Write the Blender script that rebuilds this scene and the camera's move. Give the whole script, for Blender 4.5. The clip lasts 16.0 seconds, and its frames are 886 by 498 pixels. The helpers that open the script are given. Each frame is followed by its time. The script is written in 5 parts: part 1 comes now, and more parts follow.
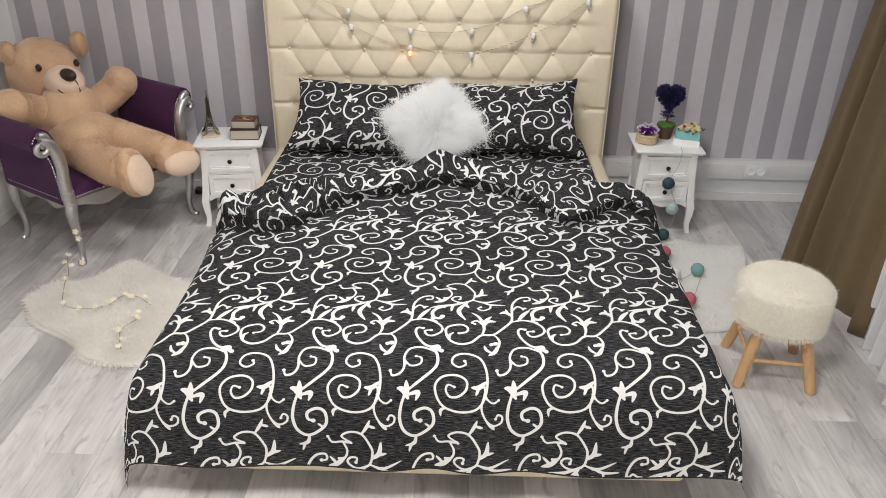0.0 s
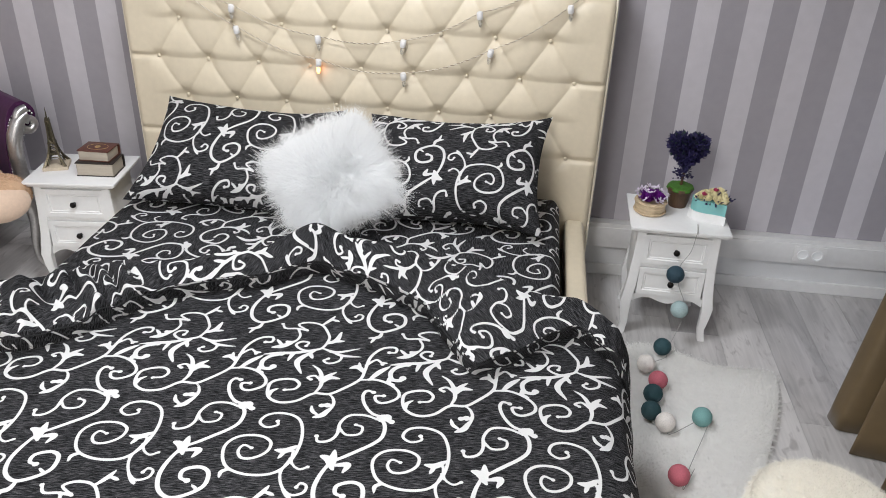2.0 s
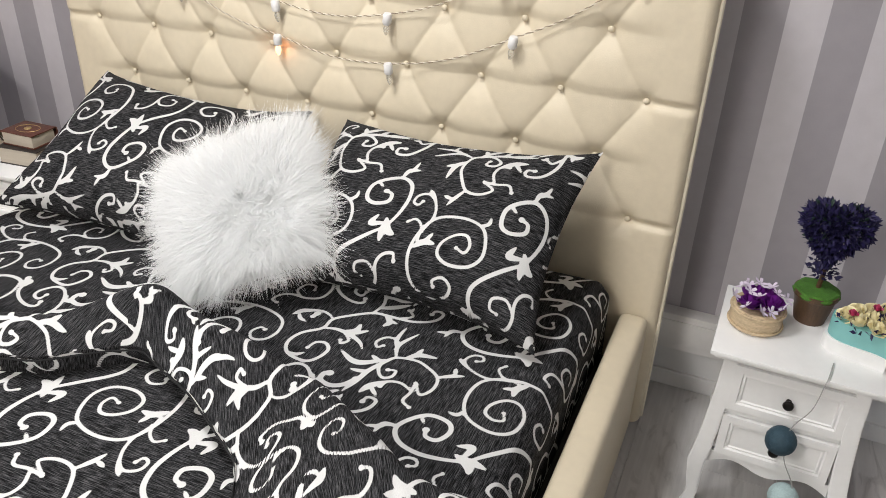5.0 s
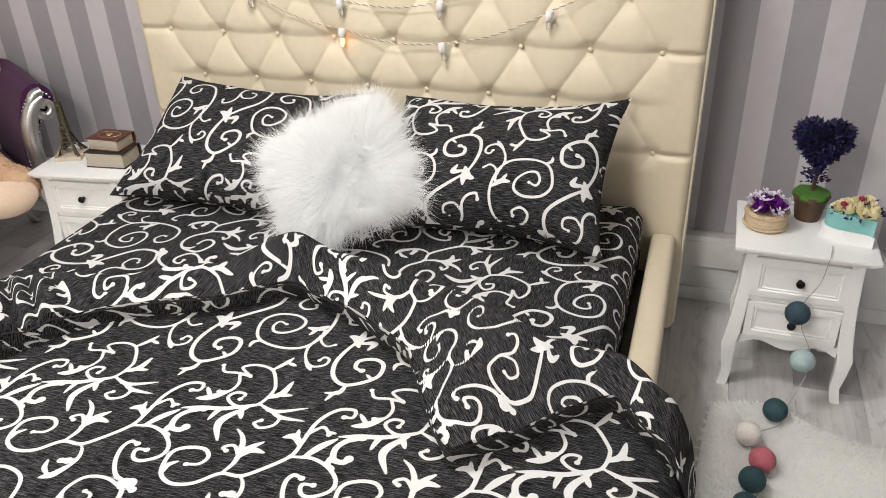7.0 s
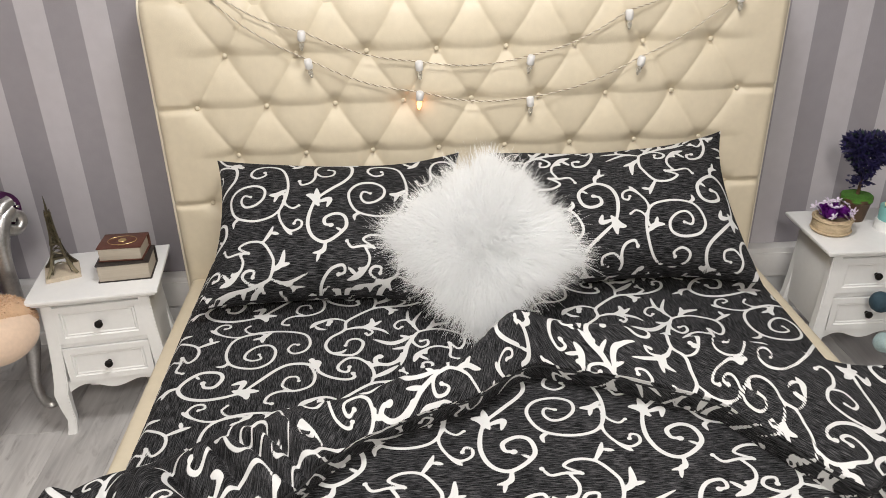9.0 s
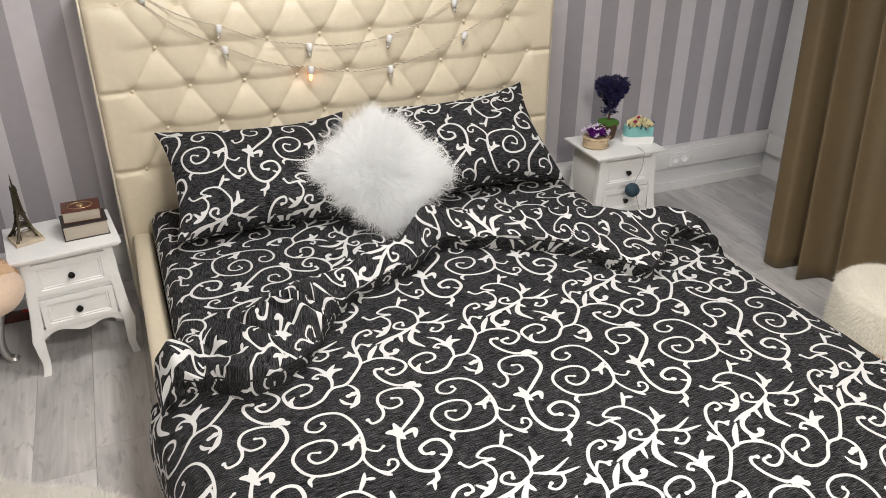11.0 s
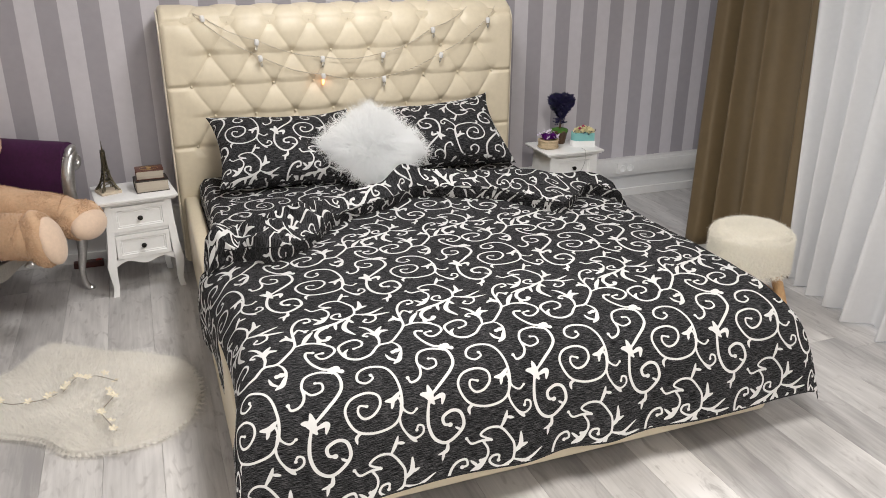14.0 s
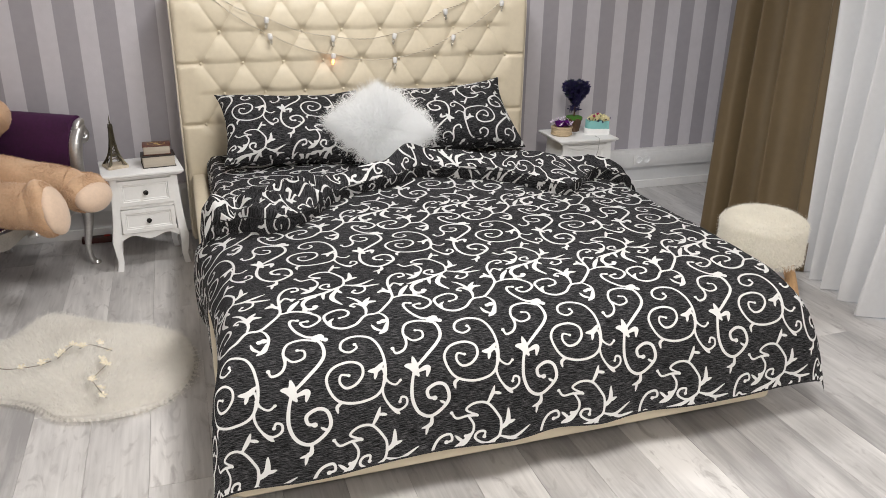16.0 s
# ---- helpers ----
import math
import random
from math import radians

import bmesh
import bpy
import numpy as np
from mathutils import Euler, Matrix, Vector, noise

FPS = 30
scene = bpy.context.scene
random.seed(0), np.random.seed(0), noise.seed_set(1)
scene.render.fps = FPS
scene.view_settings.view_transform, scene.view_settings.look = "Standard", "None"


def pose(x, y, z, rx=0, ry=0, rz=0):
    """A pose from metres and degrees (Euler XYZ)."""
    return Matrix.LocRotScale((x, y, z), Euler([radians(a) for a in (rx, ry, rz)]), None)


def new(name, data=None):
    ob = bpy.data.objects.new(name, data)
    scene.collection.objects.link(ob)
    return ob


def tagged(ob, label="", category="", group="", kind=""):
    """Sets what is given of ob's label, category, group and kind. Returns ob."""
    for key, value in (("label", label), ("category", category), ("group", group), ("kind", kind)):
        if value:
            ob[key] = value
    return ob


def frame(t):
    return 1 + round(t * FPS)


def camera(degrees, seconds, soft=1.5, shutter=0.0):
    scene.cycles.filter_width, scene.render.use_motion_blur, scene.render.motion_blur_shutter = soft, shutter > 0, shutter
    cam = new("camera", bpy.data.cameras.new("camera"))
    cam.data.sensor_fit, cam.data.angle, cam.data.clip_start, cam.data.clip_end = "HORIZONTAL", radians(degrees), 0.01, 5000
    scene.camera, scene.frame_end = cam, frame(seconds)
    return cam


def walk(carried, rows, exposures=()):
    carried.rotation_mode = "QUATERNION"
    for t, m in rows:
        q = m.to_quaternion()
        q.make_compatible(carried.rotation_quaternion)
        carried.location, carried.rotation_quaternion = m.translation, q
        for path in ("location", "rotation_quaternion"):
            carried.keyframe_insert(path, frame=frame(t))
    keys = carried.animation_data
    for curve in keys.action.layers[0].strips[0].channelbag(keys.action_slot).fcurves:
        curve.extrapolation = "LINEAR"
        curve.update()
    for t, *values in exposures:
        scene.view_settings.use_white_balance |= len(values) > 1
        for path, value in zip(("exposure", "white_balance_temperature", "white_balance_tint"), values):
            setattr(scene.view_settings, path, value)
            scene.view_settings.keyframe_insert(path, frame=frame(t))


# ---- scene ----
# ---- camera ----
cam = camera(59.0, 16.0, soft=0.9)
METRES, EYE, TILT, LEAN, TURN = 7.2, 1.985, 0.0, 0.0, 1.2
ROWS = [
    (0.0, 0.0, 0.0, 0.0, 0.39, -27.73, -0.74),
    (0.5, 0.0182, 0.0385, -0.0032, 3.22, -27.71, -1.8),
    (1.0, 0.0369, 0.085, -0.0111, 4.63, -28.75, -1.28),
    (1.5, 0.0557, 0.1352, -0.0138, 4.55, -29.6, -0.36),
    (2.0, 0.0801, 0.1844, -0.0226, 6.13, -28.94, -1.83),
    (2.5, 0.1013, 0.2295, -0.0355, 9.46, -27.43, -2.17),
    (3.0, 0.1158, 0.2801, -0.0473, 13.25, -26.45, -1.57),
    (3.5, 0.1308, 0.3272, -0.0614, 18.79, -27.14, -2.58),
    (6.0, 0.1396, 0.3441, -0.0623, 22.78, -30.25, -1.07),
    (6.5, 0.1326, 0.307, -0.0615, 20.69, -29.67, 0.45),
    (7.0, 0.1182, 0.2733, -0.0563, 16.8, -29.33, 1.93),
    (7.5, 0.0942, 0.2711, -0.0581, 13.37, -27.97, 2.05),
    (8.0, 0.0555, 0.2758, -0.0572, 10.15, -26.89, 1.64),
    (10.5, -0.1318, 0.2194, -0.0326, -23.91, -27.42, 0.2),
    (11.0, -0.1327, 0.1742, -0.0267, -23.93, -27.88, -0.14),
    (11.5, -0.1396, 0.1396, -0.0239, -23.89, -28.54, 0.41),
    (12.0, -0.1446, 0.1094, -0.0221, -23.72, -28.28, 0.91),
    (12.5, -0.1466, 0.0776, -0.0248, -22.74, -26.0, 0.74),
    (13.0, -0.1517, 0.0586, -0.0288, -23.13, -24.91, 0.32),
    (13.5, -0.1589, 0.0389, -0.0375, -22.79, -23.79, 0.27),
    (14.0, -0.1622, 0.0235, -0.0461, -22.02, -21.69, -0.18),
    (14.5, -0.1598, 0.011, -0.0553, -21.26, -20.68, -0.72),
    (15.0, -0.1588, 0.0059, -0.0594, -20.0, -21.59, -0.59),
    (15.5, -0.1537, 0.0063, -0.0593, -19.42, -21.75, -0.59),
    (16.0, -0.1465, 0.0195, -0.0611, -19.57, -21.53, -0.77),
]
walk(cam, [(t, pose(0, 0, EYE, TILT, LEAN, TURN) @ pose(METRES * x, METRES * y, METRES * z, 90 + pitch, roll, yaw)) for t, x, y, z, yaw, pitch, roll in ROWS],
     [(0.0, 0.0, 6400, 10), (1.0, 0.05, 6200, 10), (2.5, 0.18, 6050, 10), (3.5, 0.20, 6150, 10), (6.0, 0.30, 6500, 10), (8.0, 0.18, 6550, 10), (11.0, 0.08, 6550, 10), (12.5, 0.05, 6550, 10), (14.0, 0.05, 6450, 10), (16.0, 0.05, 6400, 10)])

# ---- world and lights ----
world = bpy.data.worlds.new("world")
scene.world = world
world.use_nodes = True
wn = world.node_tree.nodes
sky = wn.new("ShaderNodeTexSky")
sky.sky_type = "NISHITA"
sky.sun_disc = False
sky.sun_elevation, sky.sun_rotation = radians(35), radians(120)
wn["Background"].inputs["Strength"].default_value = 0.1
world.node_tree.links.new(sky.outputs["Color"], wn["Background"].inputs["Color"])

WALL_Y, WALL_L, WALL_R, WALL_F, CEIL = 4.53, -2.60, 2.46, -1.9, 2.75


def area_lamp(name, m, sx, sy, watts, colour):
    d = bpy.data.lights.new(name, "AREA")
    d.shape, d.size, d.size_y, d.energy, d.color = "RECTANGLE", sx, sy, watts, colour
    ob = new(name, d)
    ob.matrix_world = m
    return ob


area_lamp("panel_lamp_back", pose(-0.15, 3.25, 2.66), 0.50, 0.50, 32, (1.0, 0.98, 0.96))
area_lamp("panel_lamp_middle", pose(-0.25, 1.1, 2.66), 0.58, 0.58, 66, (1.0, 0.96, 0.905))
area_lamp("panel_lamp_front", pose(-0.25, -0.9, 2.66), 0.58, 0.58, 42, (1.0, 0.90, 0.79))
area_lamp("window_daylight", pose(2.435, 2.1, 1.4, 0, 90, 0), 1.9, 2.6, 11, (0.88, 0.94, 1.0))

# ---- materials ----
def material(name, base, rough=0.5, metal=0.0, var=0.12, scale=8.0, bump=0.0, bump_scale=60.0, sheen=0.0, coords="Object", stretch=(1, 1, 1)):
    """A surface of one base colour with variation at two scales and fine relief."""
    m = bpy.data.materials.new(name)
    m.use_nodes = True
    n, l = m.node_tree.nodes, m.node_tree.links
    b = n["Principled BSDF"]
    b.inputs["Roughness"].default_value, b.inputs["Metallic"].default_value = rough, metal
    if sheen:
        b.inputs["Sheen Weight"].default_value = sheen
        b.inputs["Sheen Roughness"].default_value = 0.5
    tc, mp = n.new("ShaderNodeTexCoord"), n.new("ShaderNodeMapping")
    mp.inputs["Scale"].default_value = stretch
    l.new(tc.outputs[coords], mp.inputs["Vector"])
    n1, n2 = n.new("ShaderNodeTexNoise"), n.new("ShaderNodeTexNoise")
    n1.inputs["Scale"].default_value, n1.inputs["Detail"].default_value = scale, 4
    n2.inputs["Scale"].default_value, n2.inputs["Detail"].default_value = scale * 9, 3
    add = n.new("ShaderNodeMath")
    add.operation = "ADD"
    ramp = n.new("ShaderNodeMapRange")
    ramp.inputs["From Min"].default_value, ramp.inputs["From Max"].default_value = 0.6, 1.4
    ramp.inputs["To Min"].default_value, ramp.inputs["To Max"].default_value = 1 - var, 1 + var
    hsv = n.new("ShaderNodeHueSaturation")
    hsv.inputs["Color"].default_value = (*base, 1)
    for t in (n1, n2):
        l.new(mp.outputs["Vector"], t.inputs["Vector"])
    l.new(n1.outputs["Fac"], add.inputs[0])
    l.new(n2.outputs["Fac"], add.inputs[1])
    l.new(add.outputs[0], ramp.inputs["Value"])
    l.new(ramp.outputs["Result"], hsv.inputs["Value"])
    l.new(hsv.outputs["Color"], b.inputs["Base Color"])
    if bump:
        n3, bp = n.new("ShaderNodeTexNoise"), n.new("ShaderNodeBump")
        n3.inputs["Scale"].default_value, n3.inputs["Detail"].default_value = bump_scale, 5
        bp.inputs["Strength"].default_value, bp.inputs["Distance"].default_value = bump, 0.004
        l.new(mp.outputs["Vector"], n3.inputs["Vector"])
        l.new(n3.outputs["Fac"], bp.inputs["Height"])
        l.new(bp.outputs["Normal"], b.inputs["Normal"])
    return m


def furry(m, share=0.24):
    """Lets light pass through thin hairs."""
    nt = m.node_tree
    b, out = nt.nodes["Principled BSDF"], nt.nodes["Material Output"]
    tr, mx = nt.nodes.new("ShaderNodeBsdfTranslucent"), nt.nodes.new("ShaderNodeMixShader")
    nt.links.new(nt.nodes["Hue/Saturation/Value"].outputs["Color"], tr.inputs["Color"])
    mx.inputs[0].default_value = share
    nt.links.new(b.outputs[0], mx.inputs[1])
    nt.links.new(tr.outputs[0], mx.inputs[2])
    nt.links.new(mx.outputs[0], out.inputs["Surface"])
    return m


def math_node(nt, op, a, b=None, c=None):
    nd = nt.nodes.new("ShaderNodeMath")
    nd.operation = op
    for i, v in enumerate((a, b, c)):
        if v is None:
            continue
        if isinstance(v, (int, float)):
            nd.inputs[i].default_value = v
        else:
            nt.links.new(v, nd.inputs[i])
    return nd.outputs[0]


def mix_node(nt, fac, a, b):
    nd = nt.nodes.new("ShaderNodeMix")
    nd.data_type = "RGBA"
    for sock, v in ((nd.inputs[0], fac), (nd.inputs[6], a), (nd.inputs[7], b)):
        if isinstance(v, tuple):
            sock.default_value = (*v, 1)
        elif isinstance(v, (int, float)):
            sock.default_value = v
        else:
            nt.links.new(v, sock)
    return nd.outputs[2]


def wallpaper_material():
    """Grey-lilac wallpaper with broad vertical stripes, matt and pearly in turn."""
    m = material("striped_wallpaper", (0.5, 0.48, 0.5), 0.55, var=0.05, scale=3, bump=0.12, bump_scale=220)
    nt = m.node_tree
    b = nt.nodes["Principled BSDF"]
    geo = nt.nodes.new("ShaderNodeNewGeometry")
    sep = nt.nodes.new("ShaderNodeSeparateXYZ")
    nt.links.new(geo.outputs["Position"], sep.inputs[0])
    f = math_node(nt, "FRACT", math_node(nt, "MULTIPLY_ADD", sep.outputs[0], 1 / STRIPE, -STRIPE_AT / STRIPE + 40))
    dark = math_node(nt, "LESS_THAN", f, 0.525)
    hsv = nt.nodes["Hue/Saturation/Value"]
    col = mix_node(nt, dark, (0.56, 0.535, 0.565), (0.335, 0.315, 0.34))
    nt.links.new(col, hsv.inputs["Color"])
    rough = math_node(nt, "MULTIPLY_ADD", dark, 0.18, 0.42)
    nt.links.new(rough, b.inputs["Roughness"])
    return m


def laminate_material():
    """Whitewashed grey laminate, each plank a little different."""
    m = bpy.data.materials.new("grey_laminate")
    m.use_nodes = True
    nt = m.node_tree
    n, l = nt.nodes, nt.links
    b = n["Principled BSDF"]
    info, tc = n.new("ShaderNodeObjectInfo"), n.new("ShaderNodeTexCoord")
    shift = n.new("ShaderNodeVectorMath")
    shift.operation = "MULTIPLY_ADD"
    comb = n.new("ShaderNodeCombineXYZ")
    for i in range(3):
        l.new(info.outputs["Random"], comb.inputs[i])
    shift.inputs[1].default_value = (37, 53, 11)
    l.new(comb.outputs[0], shift.inputs[0])
    l.new(tc.outputs["Object"], shift.inputs[2])

    def tex(sx, sy, scale, detail, distortion=0.0):
        mp, t = n.new("ShaderNodeMapping"), n.new("ShaderNodeTexNoise")
        mp.inputs["Scale"].default_value = (sx, sy, 1)
        t.inputs["Scale"].default_value, t.inputs["Detail"].default_value, t.inputs["Distortion"].default_value = scale, detail, distortion
        l.new(shift.outputs[0], mp.inputs["Vector"])
        l.new(mp.outputs["Vector"], t.inputs["Vector"])
        return t.outputs["Fac"]

    cloud = tex(1.8, 0.6, 2.6, 5, 1.0)
    grain = tex(26, 1.2, 3.0, 6, 0.4)
    knots = tex(5.0, 1.6, 4.0, 5, 1.6)
    ramp = n.new("ShaderNodeValToRGB")
    e = ramp.color_ramp.elements
    e[0].position, e[0].color = 0.30, (0.31, 0.30, 0.298, 1)
    e[1].position, e[1].color = 0.70, (0.70, 0.68, 0.665, 1)
    mixed = math_node(nt, "ADD", math_node(nt, "MULTIPLY", cloud, 0.62), math_node(nt, "MULTIPLY_ADD", grain, 0.26, math_node(nt, "MULTIPLY_ADD", info.outputs["Random"], 0.26, -0.07)))
    l.new(mixed, ramp.inputs["Fac"])
    streak = n.new("ShaderNodeMapRange")
    streak.inputs["From Min"].default_value, streak.inputs["From Max"].default_value = 0.56, 0.72
    streak.inputs["To Min"].default_value, streak.inputs["To Max"].default_value = 0.0, 0.6
    l.new(knots, streak.inputs["Value"])
    l.new(mix_node(nt, streak.outputs["Result"], ramp.outputs["Color"], (0.27, 0.25, 0.245)), b.inputs["Base Color"])
    rr = math_node(nt, "MULTIPLY_ADD", grain, 0.16, 0.26)
    l.new(rr, b.inputs["Roughness"])
    bp = n.new("ShaderNodeBump")
    bp.inputs["Strength"].default_value, bp.inputs["Distance"].default_value = 0.12, 0.002
    l.new(grain, bp.inputs["Height"])
    l.new(bp.outputs["Normal"], b.inputs["Normal"])
    return m


def cloth_material():
    """Charcoal slub weave with a white scroll pattern, told apart by the mesh's own 'motif' distance."""
    m = bpy.data.materials.new("charcoal_scroll_cotton")
    m.use_nodes = True
    nt = m.node_tree
    n, l = nt.nodes, nt.links
    b = n["Principled BSDF"]
    att = n.new("ShaderNodeAttribute")
    att.attribute_name = "motif"
    uv = n.new("ShaderNodeUVMap")

    def tex(sx, sy, scale, detail):
        mp, t = n.new("ShaderNodeMapping"), n.new("ShaderNodeTexNoise")
        mp.inputs["Scale"].default_value = (sx, sy, 1)
        t.inputs["Scale"].default_value, t.inputs["Detail"].default_value = scale, detail
        l.new(uv.outputs["UV"], mp.inputs["Vector"])
        l.new(mp.outputs["Vector"], t.inputs["Vector"])
        return t.outputs["Fac"]

    slub = tex(38, 540, 1.0, 2)
    fine = tex(200, 950, 1.0, 1)
    tone = tex(2.2, 2.2, 1.0, 3)
    ramp = n.new("ShaderNodeValToRGB")
    e = ramp.color_ramp.elements
    e[0].position, e[0].color = 0.41, (0.0025, 0.0025, 0.003, 1)
    e[1].position, e[1].color = 0.66, (0.098, 0.096, 0.101, 1)
    e.new(0.475).color = (0.0145, 0.0145, 0.0155, 1)
    e.new(0.55).color = (0.037, 0.0365, 0.039, 1)
    l.new(math_node(nt, "MULTIPLY_ADD", fine, 0.22, math_node(nt, "MULTIPLY_ADD", slub, 0.82, math_node(nt, "MULTIPLY_ADD", tone, 0.08, -0.06))), ramp.inputs["Fac"])
    edge = math_node(nt, "MULTIPLY_ADD", fine, 0.0012, math_node(nt, "ADD", att.outputs["Fac"], -0.0006))
    fac = n.new("ShaderNodeMapRange")
    fac.inputs["From Min"].default_value, fac.inputs["From Max"].default_value = 0.0007, -0.0007
    l.new(edge, fac.inputs["Value"])
    white = mix_node(nt, fine, (0.66, 0.657, 0.65), (0.565, 0.563, 0.557))
    l.new(mix_node(nt, fac.outputs["Result"], ramp.outputs["Color"], white), b.inputs["Base Color"])
    b.inputs["Roughness"].default_value = 0.85
    b.inputs["Specular IOR Level"].default_value = 0.12
    bp = n.new("ShaderNodeBump")
    bp.inputs["Strength"].default_value, bp.inputs["Distance"].default_value = 0.35, 0.0012
    l.new(math_node(nt, "ADD", slub, fine), bp.inputs["Height"])
    l.new(bp.outputs["Normal"], b.inputs["Normal"])
    return m


STRIPE, STRIPE_AT = 0.1896, 0.0953
M_PAPER = wallpaper_material()
M_FLOOR = laminate_material()
M_CLOTH = cloth_material()
M_WHITE = material("white_satin_paint", (0.84, 0.84, 0.835), 0.35, var=0.03, scale=6, bump=0.05, bump_scale=90)
M_PLASTER = material("white_plaster", (0.74, 0.74, 0.74), 0.8, var=0.04, scale=2, bump=0.15, bump_scale=120)
M_TRIM = material("white_plastic_trim", (0.74, 0.73, 0.72), 0.4, var=0.05, scale=4)
M_LEATHER = material("cream_leatherette", (0.655, 0.575, 0.432), 0.42, var=0.05, scale=5, bump=0.18, bump_scale=420)
M_PIPING = material("pale_piping", (0.82, 0.76, 0.62), 0.5, var=0.05)
M_VELVET = material("purple_velvet", (0.048, 0.003, 0.046), 0.85, var=0.3, scale=7, bump=0.1, bump_scale=300, sheen=0.06)
M_SILVER = material("silver_leaf", (0.55, 0.54, 0.53), 0.32, 0.9, var=0.2, scale=14, bump=0.25, bump_scale=60)
M_STUD = material("polished_stud", (0.80, 0.80, 0.80), 0.18, 1.0, var=0.05)
M_CURTAIN = material("brown_blackout_fabric", (0.110, 0.074, 0.031), 0.66, var=0.10, scale=3, bump=0.1, bump_scale=500, sheen=0.2)
M_WOOD = material("pale_beech", (0.55, 0.34, 0.17), 0.5, var=0.22, scale=6, bump=0.1, stretch=(6, 6, 1))
M_FUR_W = furry(material("white_long_fur", (0.98, 0.985, 0.985), 0.6, var=0.03, scale=6), 0.45)
M_FUR_C = furry(material("cream_plush_fur", (0.95, 0.92, 0.84), 0.7, var=0.06, scale=9), 0.32)
M_FUR_R = furry(material("ivory_sheepskin_fur", (0.96, 0.94, 0.90), 0.7, var=0.06, scale=5), 0.40)
M_FUR_S = furry(material("white_cushion_fur", (0.95, 0.945, 0.925), 0.7, var=0.05, scale=5), 0.36)
M_BEAR = material("tan_plush", (0.60, 0.395, 0.245), 0.85, var=0.12, scale=9, bump=0.5, bump_scale=90, sheen=0.3)
M_PAD = material("pale_plush", (0.72, 0.545, 0.415), 0.85, var=0.08, scale=9, bump=0.2, bump_scale=160, sheen=0.3)
M_NOSE = material("dark_brown_plush", (0.03, 0.014, 0.010), 0.5, var=0.1)
M_BLACK = material("black_metal", (0.015, 0.013, 0.012), 0.35, 0.6, var=0.1)
M_BRONZE = material("aged_bronze", (0.10, 0.085, 0.055), 0.4, 0.8, var=0.35, scale=30)


# ---- mesh helpers ----
def mesh_from(name, verts, faces, mat, smooth=True):
    me = bpy.data.meshes.new(name)
    me.from_pydata([tuple(v) for v in verts] if not isinstance(verts, np.ndarray) else verts.tolist(), [], faces if isinstance(faces, list) else faces.tolist())
    me.materials.append(mat)
    me.update()
    if smooth:
        me.shade_smooth()
    return me


def part(name, bm, mat, parent=None, label="", smooth=True, m=None):
    """Links a bmesh or mesh as one object under a thing or a part."""
    if isinstance(bm, bpy.types.Mesh):
        me = bm
    else:
        me = bpy.data.meshes.new(name)
        bmesh.ops.recalc_face_normals(bm, faces=bm.faces)
        bm.to_mesh(me)
        bm.free()
        me.materials.append(mat)
        if smooth:
            me.shade_smooth()
            me.set_sharp_from_angle(angle=radians(38))
    ob = new(name, me)
    ob.parent = parent
    if m is not None:
        ob.matrix_basis = m
    if label:
        ob["label"] = label
    return ob


def thing(name, m, label, category, group="", kind=""):
    return tagged_at(new(name), m, label, category, group, kind)


def tagged_at(ob, m, label, category, group="", kind=""):
    ob.matrix_basis = m
    return tagged(ob, label, category, group, kind)


def box(bm, sx, sy, sz, x=0, y=0, z=0, bevel=0.0, m=None, seg=2):
    """A box of that size, its base centre at x, y, z."""
    got = bmesh.ops.create_cube(bm, size=1.0)["verts"]
    bmesh.ops.scale(bm, vec=(sx, sy, sz), verts=got)
    bmesh.ops.translate(bm, vec=(x, y, z + sz / 2), verts=got)
    if bevel:
        edges = list({e for v in got for e in v.link_edges})
        r = bmesh.ops.bevel(bm, geom=edges, offset=bevel, segments=seg, affect="EDGES", profile=0.6)
        got = list({v for f in r["faces"] for v in f.verts} | {v for v in got if v.is_valid})
    if m is not None:
        bmesh.ops.transform(bm, matrix=m, verts=[v for v in got if v.is_valid])
    return bm


def boxed(*a, **k):
    return box(bmesh.new(), *a, **k)


def lathe(profile, seg=24, wob=None):
    """A turned form from (radius, height) pairs, closed at both ends."""
    bm = bmesh.new()
    rings = []
    for r, z in profile:
        rings.append([bm.verts.new((r * math.cos(2 * math.pi * i / seg) * (wob(i / seg) if wob else 1), r * math.sin(2 * math.pi * i / seg) * (wob(i / seg) if wob else 1), z)) for i in range(seg)])
    for a, b in zip(rings, rings[1:]):
        for i in range(seg):
            bm.faces.new((a[i], a[(i + 1) % seg], b[(i + 1) % seg], b[i]))
    bm.faces.new(rings[0][::-1])
    bm.faces.new(rings[-1])
    return bm


def spline(points, n=8):
    """A smooth line through the points, n steps between two of them."""
    p = [np.array(q, float) for q in points]
    p = [2 * p[0] - p[1]] + p + [2 * p[-1] - p[-2]]
    out = []
    for i in range(1, len(p) - 2):
        a, b, c, d = p[i - 1:i + 3]
        for k in range(n):
            t = k / n
            out.append(0.5 * (2 * b + (c - a) * t + (2 * a - 5 * b + 4 * c - d) * t * t + (3 * b - a - 3 * c + d) * t ** 3))
    out.append(p[-2])
    return np.array(out)


